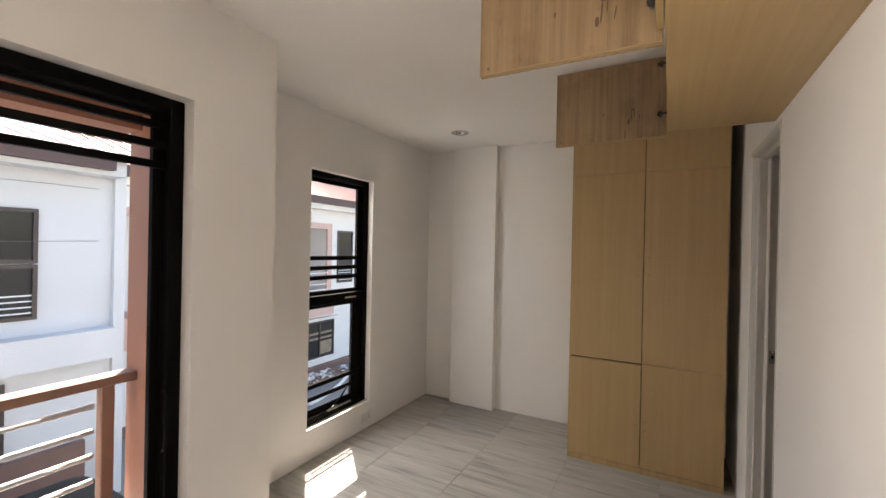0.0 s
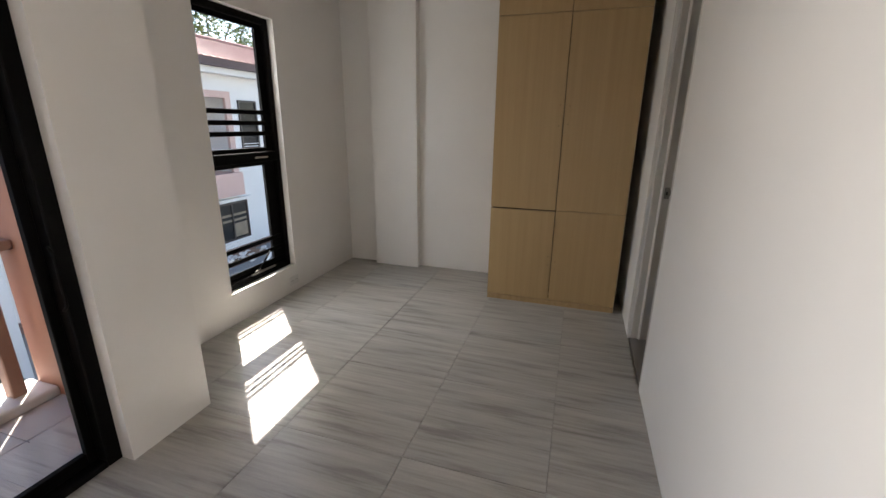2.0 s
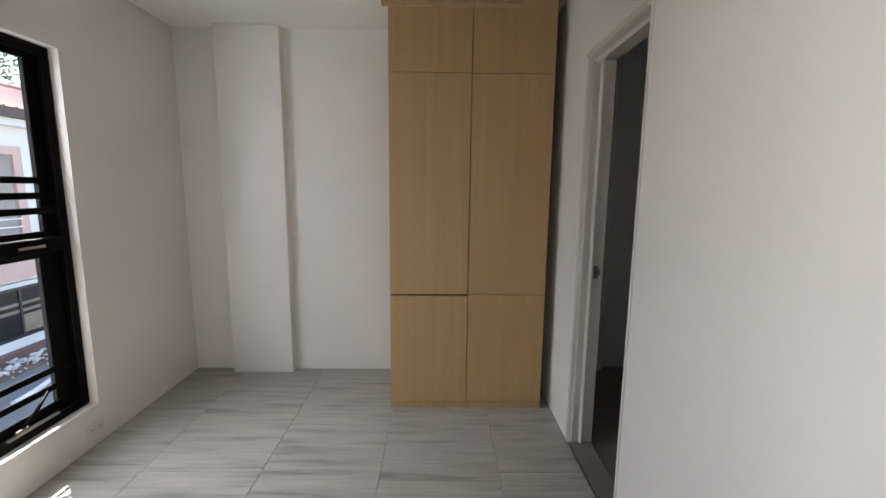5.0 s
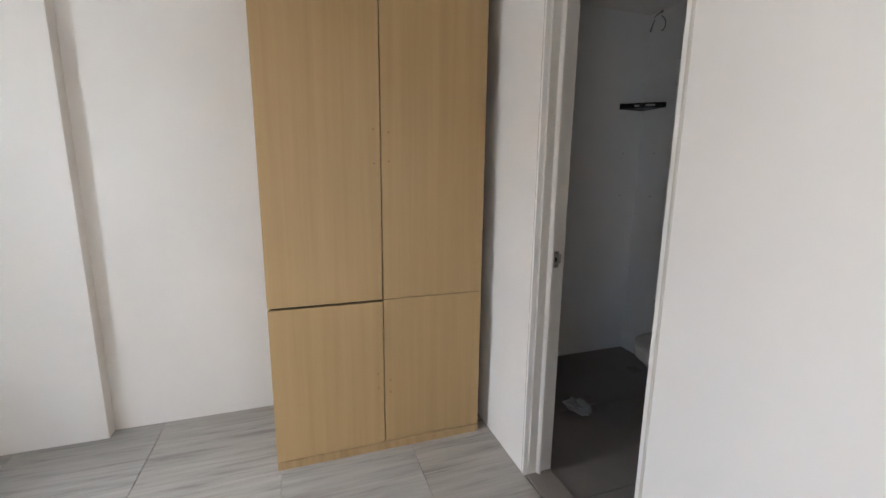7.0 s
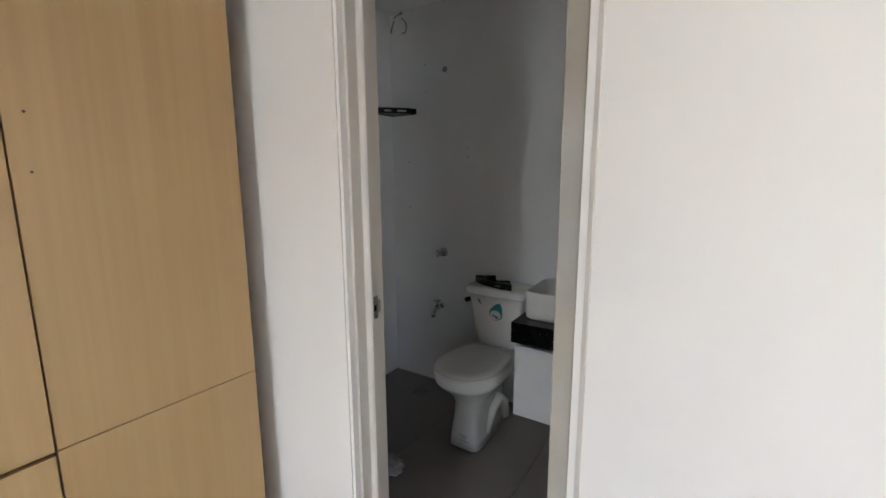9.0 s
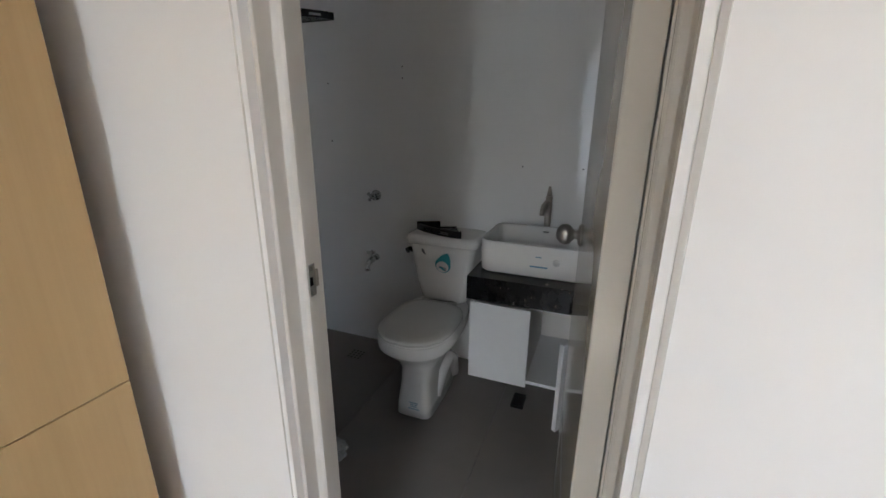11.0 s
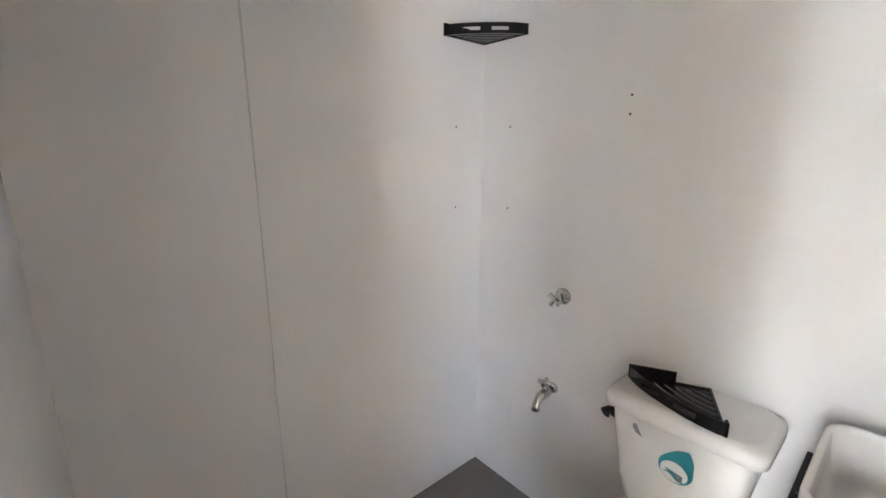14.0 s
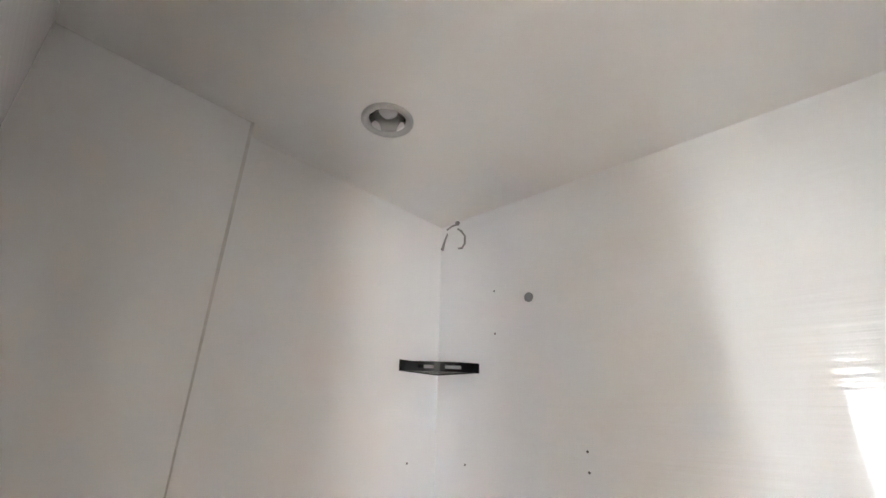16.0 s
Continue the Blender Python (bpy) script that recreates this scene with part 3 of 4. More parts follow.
for y, z0 in ((2.345, CZ - 0.012), (1.290, CZ - 0.012)):
    d = part("door", box(CF - 0.545, CF - 0.006, y, y + 0.018, z0, H - 0.012, 0.0012), M["ply"], OC, "open door with raw stained plywood inside")
    for e0, e1, low in ((-0.001, 0.0055, 0.0045), (0.0125, 0.021, 0.006)):
        part("edge_strip", box(CF - 0.546, CF - 0.006, y + e0, y + e1, z0 - low, z0 + 0.0015, 0.0008), M["pale_edge"], d, "pale raw timber edge strip")
    for u, z, w, hgt, lean in ((0.165, 0.120, 0.005, 0.075, 4), (0.150, 0.135, 0.004, 0.05, 2), (0.160, 0.150, 0.018, 0.010, -3), (0.128, 0.105, 0.004, 0.040, 8), (0.178, 0.090, 0.012, 0.030, 0),
                                (0.300, 0.140, 0.006, 0.018, 0), (0.515, 0.016, 0.010, 0.010, 0)):
        bm = lathe([(0.5, 0.0), (0.45, -0.5), (0.2, -0.9)], (0, 0, 0), "y", 12)
        bm.transform(Matrix.Translation((CF - u, y, z0 + z)) @ Matrix.Rotation(radians(lean), 4, "Y") @ Matrix.Diagonal((w, 0.0006, hgt, 1)))
        part("scuff", bm, M["darkstain"], d, "dark rubbed stain")
    part("front_laminate", box(CF - 0.545, CF - 0.006, y + 0.018, y + 0.0205, z0, H - 0.012), M["wood"], d)
    for z in (CZ + 0.098, H - 0.045):
        h = part("hinge", box(CF - 0.040, CF - 0.022, y - 0.003, y, z - 0.020, z + 0.020, 0.002), M["wornsteel"], d, "small concealed hinge with a tarnished cup")
        part("hinge_cup", lathe([(0.013, 0.0), (0.013, -0.0035), (0.009, -0.004)], (CF - 0.036, y - 0.001, z), "y", 14), M["darksteel"], h)
        part("hinge_arm", box(CF - 0.034, CF + 0.012, y - 0.011, y - 0.004, z - 0.005, z + 0.005, 0.002), M["darksteel"], h)
        for dz in (-0.016, 0.016):
            part("screw", lathe([(0.003, -0.003), (0.003, -0.0042), (0.001, -0.0045)], (CF - 0.031, y, z + dz), "y", 8), M["darksteel"], h)


# ---- downlights, socket ----
def downlight(x, y, z, r, label):
    e = thing("downlight", (x, y, z), label, "downlight")
    part("rim", lathe([(r, 0.0), (r, -0.004), (r * 0.86, -0.008), (r * 0.74, -0.005), (r * 0.70, 0.004), (r * 0.72, 0.004)], (x, y, z), caps=False), M["lamprim"], e)
    part("reflector", lathe([(r * 0.72, 0.002), (r * 0.68, 0.020), (r * 0.60, 0.045), (r * 0.46, 0.070), (r * 0.30, 0.082), (r * 0.04, 0.086)], (x, y, z), caps=False), M["reflector"], e, "silver reflector bowl")
    part("bulb", lathe([(r * 0.20, 0.083), (r * 0.22, 0.060), (r * 0.36, 0.045), (r * 0.36, 0.030), (r * 0.26, 0.020), (0.001, 0.016)], (x, y, z)), M["lampglass"], e, "unlit frosted bulb")
    return e


downlight(-1.634, 3.197, H, 0.075, "unlit recessed ceiling downlight with a silver rim")
downlight(1.180, 3.523, BH, 0.075, "unlit recessed bathroom downlight with a silver reflector")
so = thing("wall_socket", (WX, 2.80, 0.097), "white double wall socket low on the wall", "socket")
part("plate", box(WX, WX + 0.007, 2.742, 2.858, 0.062, 0.132, 0.003, 2), M["whiteplastic"], so)
for y in (2.772, 2.828):
    o = part("outlet", box(WX + 0.007, WX + 0.009, y - 0.016, y + 0.016, 0.080, 0.114, 0.001), M["whiteplastic"], so)
    for dy in (-0.006, 0.006):
        part("slot", box(WX + 0.009, WX + 0.0095, y + dy - 0.0015, y + dy + 0.0015, 0.092, 0.103), M["hole"], o)

# ---- toilet ----
TY = 3.015
wc = thing("toilet", (1.45, TY, BF), "white ceramic toilet with closed lid and new stickers", "toilet")


def bowl_ring(z, front, back, half, n=28, sq=2.3):
    """An egg-shaped ring in plan, long axis along x, front towards low x."""
    cx = front + half * 1.15
    pts = []
    for k in range(n):
        a = 2 * math.pi * k / n
        c, s = math.cos(a), math.sin(a)
        lx = (back - cx) if c > 0 else (cx - front)
        e = 2.0 / (3.2 if c > 0 else sq)
        pts.append((cx + lx * math.copysign(abs(c) ** e, c), TY + half * math.copysign(abs(s) ** e, s), z))
    return pts


part("pedestal", loft([bowl_ring(BF, 1.262, 1.70, 0.088, sq=5), bowl_ring(0.03, 1.265, 1.695, 0.084, sq=5), bowl_ring(0.14, 1.282, 1.69, 0.072, sq=4.5),
                       bowl_ring(0.205, 1.288, 1.69, 0.078, sq=3.5), bowl_ring(0.25, 1.255, 1.70, 0.105), bowl_ring(0.30, 1.200, 1.71, 0.142),
                       bowl_ring(0.328, 1.170, 1.72, 0.163), bowl_ring(0.340, 1.158, 1.72, 0.171), bowl_ring(0.352, 1.155, 1.72, 0.173), bowl_ring(0.388, 1.154, 1.72, 0.174), bowl_ring(0.394, 1.158, 1.72, 0.171)]), M["ceramic"], wc)
part("trapway", tube([(1.40, TY - 0.064, 0.02), (1.45, TY - 0.076, 0.12), (1.52, TY - 0.080, 0.165), (1.59, TY - 0.078, 0.12), (1.63, TY - 0.070, 0.01)], 0.031, 12), M["ceramic"], wc)
part("seat", loft([bowl_ring(0.3942, 1.158, 1.585, 0.170), bowl_ring(0.396, 1.155, 1.590, 0.173), bowl_ring(0.4015, 1.155, 1.590, 0.173), bowl_ring(0.403, 1.158, 1.585, 0.171)]), M["ceramic"], wc, "white plastic seat")
part("lid", loft([bowl_ring(0.4032, 1.162, 1.590, 0.169), bowl_ring(0.405, 1.157, 1.595, 0.173), bowl_ring(0.416, 1.158, 1.595, 0.172), bowl_ring(0.4215, 1.166, 1.588, 0.165), bowl_ring(0.424, 1.20, 1.57, 0.135)]), M["seat"], wc, "closed white plastic lid")
for dy in (-0.07, 0.07):
    part("seat_hinge", tube([(1.600, TY + dy - 0.02, 0.415), (1.600, TY + dy + 0.02, 0.415)], 0.011, 10), M["seat"], wc)


def tank_ring(z, front, half, r=0.035):
    cx, hx = (front + 1.818) / 2, (1.818 - front) / 2
    return rounded(cx, TY, hx, half, r, z)


part("tank", loft([tank_ring(0.385, 1.66, 0.10), tank_ring(0.41, 1.640, 0.122), tank_ring(0.50, 1.625, 0.142), tank_ring(0.62, 1.617, 0.160), tank_ring(0.705, 1.614, 0.170)]), M["ceramic"], wc)
part("tank_lid", loft([tank_ring(0.703, 1.606, 0.178), tank_ring(0.708, 1.598, 0.186), tank_ring(0.735, 1.597, 0.187), tank_ring(0.746, 1.602, 0.182, 0.04), tank_ring(0.750, 1.62, 0.165, 0.04)]), M["ceramic"], wc)
part("flush_lever", tube([(1.655, TY + 0.165, 0.655), (1.655, TY + 0.188, 0.655), (1.640, TY + 0.192, 0.650)], 0.009, 10, taper=[0.016, 0.012, 0.016]), M["blackplastic"], wc, "black side flush lever")


def drop_outline(r, n=36):
    """A water-drop outline with the tip up and leaning aside."""
    tip = radians(68)
    pts = []
    for k in range(n):
        a = -math.pi + 2 * math.pi * k / n
        reach = r * (1 + 0.75 * max(0.0, 1 - abs(a) / radians(58)) ** 1.5)
        pts.append((reach * math.cos(a + tip), reach * math.sin(a + tip)))
    return pts


def sticker(parent, name, outline, y, z, x, material, tilt=0.0):
    """A thin sheet on the tank's front face."""
    bm = bmesh.new()
    ring = [bm.verts.new((x + tilt * 1.16 * v, y - 1.16 * u, z + 1.16 * v)) for u, v in outline]
    ring2 = [bm.verts.new((x + tilt * 1.16 * v + 0.0012, y - 1.16 * u, z + 1.16 * v)) for u, v in outline]
    bm.faces.new(ring)
    bm.faces.new(ring2[::-1])
    for k in range(len(ring)):
        bm.faces.new((ring[k], ring2[k], ring2[(k + 1) % len(ring)], ring[(k + 1) % len(ring)]))
    return part(name, bm, material, parent)


TF = -0.09
tank_face = 1.6155
st = sticker(wc, "sticker", drop_outline(0.035), 3.003, 0.605, tank_face - 0.0010, M["teal"], TF)
sticker(wc, "sticker_face", [(0.028 * math.cos(a) - 0.002, 0.025 * math.sin(a) - 0.006) for a in (math.pi * 2 * k / 28 for k in range(28))], 3.003, 0.603, tank_face - 0.0020, M["whiteplastic"], TF)
sticker(wc, "sticker_band", [(-0.024, -0.012), (-0.006, -0.005), (0.010, -0.016), (0.018, -0.022), (0.006, -0.024), (-0.010, -0.012)], 3.003, 0.602, tank_face - 0.0030, M["teal"], TF)
sticker(wc, "sticker_print", [(-0.018, -0.006), (0.016, -0.012), (0.016, -0.008), (-0.018, -0.002)], 3.003, 0.602, tank_face - 0.0030, M["greyprint"], TF)
sticker(wc, "sticker_print", [(0.004, -0.022), (0.014, -0.024), (0.016, -0.012), (0.006, -0.014)], 3.003, 0.602, tank_face - 0.0030, M["greyprint"], TF)
sticker(wc, "maker_mark", [(-0.010, 0.010), (-0.002, 0.014), (0.008, -0.006), (0.012, -0.014), (-0.002, -0.008), (-0.008, 0.0)], 3.105, 0.665, tank_face - 0.0035, M["greyprint"], TF)
for dz, w in ((0.0, 0.055), (0.012, 0.03), (0.022, 0.034), (0.032, 0.042)):
    part("label_print", box(1.2595, 1.2612, TY - 0.012 - w / 2, TY - 0.012 + w / 2, 0.020 + dz, 0.0235 + dz), M["bluegrey"], wc)


# ---- corner shelves ----
def corner_shelf(at, label, turn=0.0):
    """Black plastic corner shelf; its corner lies at the origin, arms along -x and -y."""
    e = new("corner_shelf")
    tagged(e, label=label, category="shelf", group="black corner shelves")
    R_, n, hgt = 0.205, 14, 0.034

    def arc(r, bulge):
        return [(-r * math.cos(a) * bulge(a), -r * math.sin(a) * bulge(a)) for a in (math.pi / 2 * k / n for k in range(n + 1))]

    bul = lambda a: 1.0 - 0.17 * math.sin(2 * a)
    outer, inner = arc(R_, bul), arc(R_ - 0.006, bul)
    # front rim with two slots
    bm = bmesh.new()
    for k in range(n):
        slot = k in (3, 4, 5, 8, 9, 10)
        for z0, z1 in (((0, 0.010), (0.022, hgt)) if slot else ((0, hgt),)):
            vs = []
            for (ox, oy), (ix, iy) in ((outer[k], inner[k]), (outer[k + 1], inner[k + 1])):
                vs.append([bm.verts.new(p) for p in ((ox, oy, z0), (ix, iy, z0), (ix, iy, z1), (ox, oy, z1))])
            a, b = vs
            for i in range(4):
                bm.faces.new((a[i], a[(i + 1) % 4], b[(i + 1) % 4], b[i]))
            bm.faces.new(a[::-1])
            bm.faces.new(b)
    me = mesh_of("rim", bm, M["blackplastic"])
    part("rim", None, None, e, data=me)
    # slatted tray
    for k in range(7):
        r0, r1 = 0.02 + k * 0.026, 0.02 + k * 0.026 + 0.016
        bm = bmesh.new()
        a, b = arc(r0, bul), arc(r1, bul)
        lo = [[bm.verts.new((x, y, z)) for x, y in (p, q)] for p, q in zip(a, b) for z in (0.002,)]
        hi = [[bm.verts.new((x, y, 0.006)) for x, y in (p, q)] for p, q in zip(a, b)]
        for i in range(n):
            bm.faces.new((lo[i][0], lo[i][1], lo[i + 1][1], lo[i + 1][0]))
            bm.faces.new((hi[i][0], hi[i + 1][0], hi[i + 1][1], hi[i][1]))
            bm.faces.new((lo[i][1], hi[i][1], hi[i + 1][1], lo[i + 1][1]))
            bm.faces.new((lo[i][0], lo[i + 1][0], hi[i + 1][0], hi[i][0]))
        part("tray_slat", None, None, e, data=mesh_of("tray_slat", bm, M["blackplastic"]))
    for bnd in ((-R_, -0.085, -0.006, 0.0, 0, hgt + 0.006), (-0.085, 0.0, -0.006, 0.0, 0, 0.010), (-0.006, 0.0, -R_, -R_ + 0.02, 0, hgt), (-0.006, 0.0, -R_ + 0.02, -0.006, 0, 0.010)):
        part("wall_flange", None, None, e, data=mesh_of("wall_flange", box(*bnd), M["blackplastic"]))
    part("rib", None, None, e, data=mesh_of("rib", boxes((-0.14, -0.01, -0.012, -0.004, 0.001, 0.007)), M["blackplastic"]))
    e.matrix_world = Matrix.Translation(at) @ Matrix.Rotation(radians(turn), 4, "Z")
    return e


corner_shelf((BX1 - 0.001, BN - 0.001, 1.770), "black plastic corner shelf fixed in the shower corner")
corner_shelf((1.795, 2.998, 0.7515), "loose black plastic corner shelf lying on the toilet tank", -64)

# ---- basin unit ----
VY0, VY1 = 2.215, 2.790
counter = thing("worktop", (1.58, 2.5, 0.578), "thick black marble worktop under the basin", "worktop")
part("top_slab", box(1.343, BX1 - 0.002, VY0, VY1, 0.655, 0.679), M["marble"], counter)
part("front_apron", box(1.343, 1.366, VY0, VY1, 0.578, 0.655), M["marble"], counter)
part("side_apron", box(1.366, BX1 - 0.002, VY1 - 0.022, VY1, 0.578, 0.655), M["marble"], counter)
van = thing("vanity_cabinet", (1.6, 2.5, 0.19), "white floating vanity cabinet with one door hanging open", "cabinet")
part("side_panel", box(1.396, BX1 - 0.002, VY1 - 0.026, VY1 - 0.010, 0.195, 0.577), M["lacquer"], van)
part("side_panel", box(1.396, BX1 - 0.002, VY0 + 0.004, VY0 + 0.020, 0.195, 0.577), M["lacquer"], van)
part("bottom_panel", box(1.380, BX1 - 0.002, VY0 + 0.020, VY1 - 0.026, 0.205, 0.221, 0.001), M["lacquer"], van)
part("top_rail", box(1.380, 1.40, VY0 + 0.004, 2.524, 0.556, 0.577, 0.001), M["lacquer"], van)
part("back_panel", box(BX1 - 0.014, BX1 - 0.003, VY0 + 0.020, VY1 - 0.026, 0.211, 0.577), M["carcass"], van)
part("divider", box(1.40, BX1 - 0.014, 2.526, 2.538, 0.211, 0.577), M["carcass"], van)
part("door", box(1.372, 1.390, 2.524, VY1 - 0.008, 0.190, 0.552, 0.0015), M["lacquer"], van, "closed white door")
bm = box(0.0, 0.018, 0.0, 0.262, 0.190, 0.552, 0.0015)
bm.transform(Matrix.Translation((1.372, 2.238, 0)) @ Matrix.Rotation(radians(60), 4, "Z"))
od = part("door", bm, M["lacquer"], van, "white door hanging open")
part("hinge", box(1.352, 1.40, VY0 + 0.022, VY0 + 0.05, 0.490, 0.525, 0.003), M["greyprint"], van, "dark cabinet hinge")

basin = thing("basin", (1.58, 2.53, 0.68), "white rectangular vessel basin with new stickers", "basin")
bx, by, bhx, bhy = 1.585, 2.538, 0.170, 0.228


def ring_b(dx, dy, r, z):
    return rounded(bx, by, bhx - dx, bhy - dy, r, z, 8)


part("bowl", loft([ring_b(0.013, 0.013, 0.04, 0.680), ring_b(0.004, 0.004, 0.048, 0.688), ring_b(0.001, 0.001, 0.050, 0.74), ring_b(0.0, 0.0, 0.052, 0.808), ring_b(0.001, 0.001, 0.052, 0.815),
                   ring_b(0.005, 0.005, 0.049, 0.818), ring_b(0.011, 0.011, 0.045, 0.815), ring_b(0.014, 0.014, 0.045, 0.806), ring_b(0.018, 0.018, 0.046, 0.775), ring_b(0.024, 0.024, 0.048, 0.742), ring_b(0.034, 0.034, 0.052, 0.722), ring_b(0.050, 0.050, 0.058, 0.711), ring_b(0.075, 0.078, 0.055, 0.705), ring_b(0.12, 0.16, 0.03, 0.702)]), M["ceramic"], basin)
part("overflow", box(1.7335, 1.7385, 2.520, 2.548, 0.790, 0.797, 0.002), M["chrome"], basin, "chrome overflow slot")
part("waste", lathe([(0.022, 0.0), (0.022, 0.003), (0.016, 0.005)], (bx, by, 0.702), "z", 18), M["chrome"], basin)
part("label_print", box(1.4152, 1.4170, 2.478, 2.548, 0.7265, 0.7325), M["blueprint"], basin)
part("small_print", box(1.4154, 1.4166, 2.505, 2.528, 0.768, 0.773), M["bluegrey"], basin, "faint small print")
# Small flat white disc on the bowl's front face
part("sticker", lathe([(0.014, 0.0), (0.014, -0.0012), (0.001, -0.0014)], (1.4158, 2.445, 0.755), "x", 20), M["whiteplastic"], basin, "round white disc")

fa = thing("faucet", (1.772, 2.538, 0.68), "tall brushed steel basin faucet", "faucet")
part("base", lathe([(0.026, 0.0), (0.026, 0.006), (0.020, 0.010)], (1.776, 2.538, 0.679), "z", 20), M["satin"], fa)
part("column", tube([(1.776, 2.538, 0.685), (1.776, 2.538, 0.955)], 0.015, 16), M["satin"], fa)
part("spout", tube([(1.776, 2.538, 0.925), (1.740, 2.545, 0.932), (1.705, 2.552, 0.920), (1.694, 2.554, 0.895), (1.693, 2.554, 0.880)], 0.011, 12), M["satin"], fa)
part("lever", tube([(1.776, 2.538, 0.957), (1.779, 2.538, 0.975), (1.770, 2.538, 1.000)], 0.008, 10, taper=[0.013, 0.010, 0.005]), M["satin"], fa)


# ---- shower valve and tap ----
def wall_flange(e, y, z, r=0.024):
    part("flange", lathe([(r, 0.0), (r, -0.004), (r * 0.85, -0.012), (r * 0.45, -0.018), (r * 0.4, -0.022)], (BX1, y, z), "x", 22), M["chrome"], e)


va = thing("shower_valve", (BX1, 3.485, 0.885), "chrome shower stop valve with a cross handle on the wall", "valve")
wall_flange(va, 3.485, 0.885, 0.030)
part("spindle", tube([(BX1 - 0.02, 3.485, 0.885), (BX1 - 0.050, 3.485, 0.885)], 0.014, 12), M["chrome"], va)
for a in (35, 125):
    d = Vector((0, math.cos(radians(a)), math.sin(radians(a)))) * 0.026
    c = Vector((BX1 - 0.054, 3.485, 0.885))
    part("handle_bar", tube([c - d, c - d * 0.4, c + d * 0.4, c + d], 0.008, 10, taper=[0.009, 0.007, 0.007, 0.009]), M["chrome"], va)
tp = thing("wall_tap", (BX1, 3.500, 0.515), "chrome wall tap with a cross handle", "tap")
wall_flange(tp, 3.500, 0.520, 0.020)
part("tap_body", tube([(BX1 - 0.015, 3.500, 0.520), (BX1 - 0.055, 3.500, 0.520), (BX1 - 0.085, 3.502, 0.512), (BX1 - 0.100, 3.503, 0.490), (BX1 - 0.102, 3.503, 0.470)], 0.014, 12, taper=[0.015, 0.019, 0.015, 0.013, 0.016]), M["chrome"], tp)
part("stem", tube([(BX1 - 0.055, 3.500, 0.525), (BX1 - 0.058, 3.500, 0.562)], 0.011, 10), M["chrome"], tp)
for a in (20, 110):
    d = Vector((math.cos(radians(a)), math.sin(radians(a)), 0)) * 0.024
    c = Vector((BX1 - 0.058, 3.500, 0.565))
    part("handle_bar", tube([c - d, c + d], 0.008, 10), M["chrome"], tp)

# ---- drain, bag, wires, holes ----
dr = thing("floor_drain", (1.625, 3.544, BF), "square dark floor drain with round holes", "drain")
part("grate", box(1.575, 1.675, 3.494, 3.594, BF - 0.008, BF + 0.0015, 0.001), M["bath_tile"], dr)
for i in range(4):
    for j in range(4):
        part("drain_hole", lathe([(0.007, 0.0), (0.007, 0.0005), (0.003, 0.0006)], (1.592 + 0.022 * i, 3.511 + 0.022 * j, BF + 0.0015), "z", 8), M["hole"], dr)
solo("floor_trap_cover", box(1.50, 1.60, 2.545, 2.605, BF - 0.002, BF + 0.018, 0.004), M["blackplastic"], "small black plastic block on the floor under the vanity", "plastic block")

bm = bmesh.new()
bmesh.ops.create_icosphere(bm, subdivisions=4, radius=1.0)
for v in bm.verts:
    n1 = noise.noise(v.co * 2.2 + Vector((3, 1, 7)))
    n2 = noise.noise(v.co * 6.0 + Vector((1, 5, 2)))
    k = 1 + 0.35 * n1 + 0.18 * n2
    v.co = Vector((0.935 + v.co.x * 0.060 * k, 3.235 + v.co.y * 0.085 * k, max(BF + 0.001, BF + 0.022 + v.co.z * 0.030 * k)))
solo("plastic_bag", bm, M["bag"], "crumpled clear plastic bag on the bathroom floor", "plastic bag")

wr = thing("light_wires", (BX1 - 0.01, 3.815, 2.40), "loose grey wires hanging from a hole by the ceiling", "wires")
part("wire", tube([(BX1 - 0.004, 3.800, 2.395), (BX1 - 0.014, 3.825, 2.388), (BX1 - 0.020, 3.850, 2.375)], 0.004, 8), M["wire"], wr)
part("wire", tube([(BX1 - 0.012, 3.852, 2.362), (BX1 - 0.012, 3.868, 2.33), (BX1 - 0.014, 3.880, 2.29)], 0.005, 8, taper=[0.003, 0.004, 0.007]), M["wire"], wr)
part("wire", tube([(BX1 - 0.010, 3.795, 2.368), (BX1 - 0.014, 3.772, 2.350), (BX1 - 0.016, 3.752, 2.322), (BX1 - 0.016, 3.752, 2.290), (BX1 - 0.014, 3.768, 2.272), (BX1 - 0.012, 3.788, 2.276)], 0.004, 8), M["wire"], wr)
part("knot", lathe([(0.010, 0.0), (0.010, -0.008), (0.004, -0.011)], (BX1 - 0.004, 3.800, 2.398), "x", 12), M["wire"], wr)
solo("shower_pipe_stub", lathe([(0.017, 0.0), (0.017, -0.004), (0.012, -0.004), (0.011, -0.001)], (BX1, 3.473, 2.017), "x", 16), M["greyprint"], "capped grey pipe stub in the shower wall", "pipe stub")
for axis, p in (("x", (BX1, 3.757, 1.470)), ("x", (BX1, 3.755, 1.170)), ("x", (BX1, 3.310, 1.540)), ("x", (BX1, 3.310, 1.487)), ("x", (BX1, 2.404, 1.080)), ("x", (BX1, 2.680, 1.080)),
                ("x", (BX1, 3.62, 2.065)), ("x", (BX1, 3.62, 1.905)), ("y", (1.684, BN, 1.470)), ("y", (1.684, BN, 1.170))):
    solo("drill_hole", lathe([(0.0038, 0.0), (0.0038, -0.0006), (0.0015, -0.0008)], p, axis, 10), M["drilled"], "small drilled hole in the bathroom wall", "hole", "drilled holes")


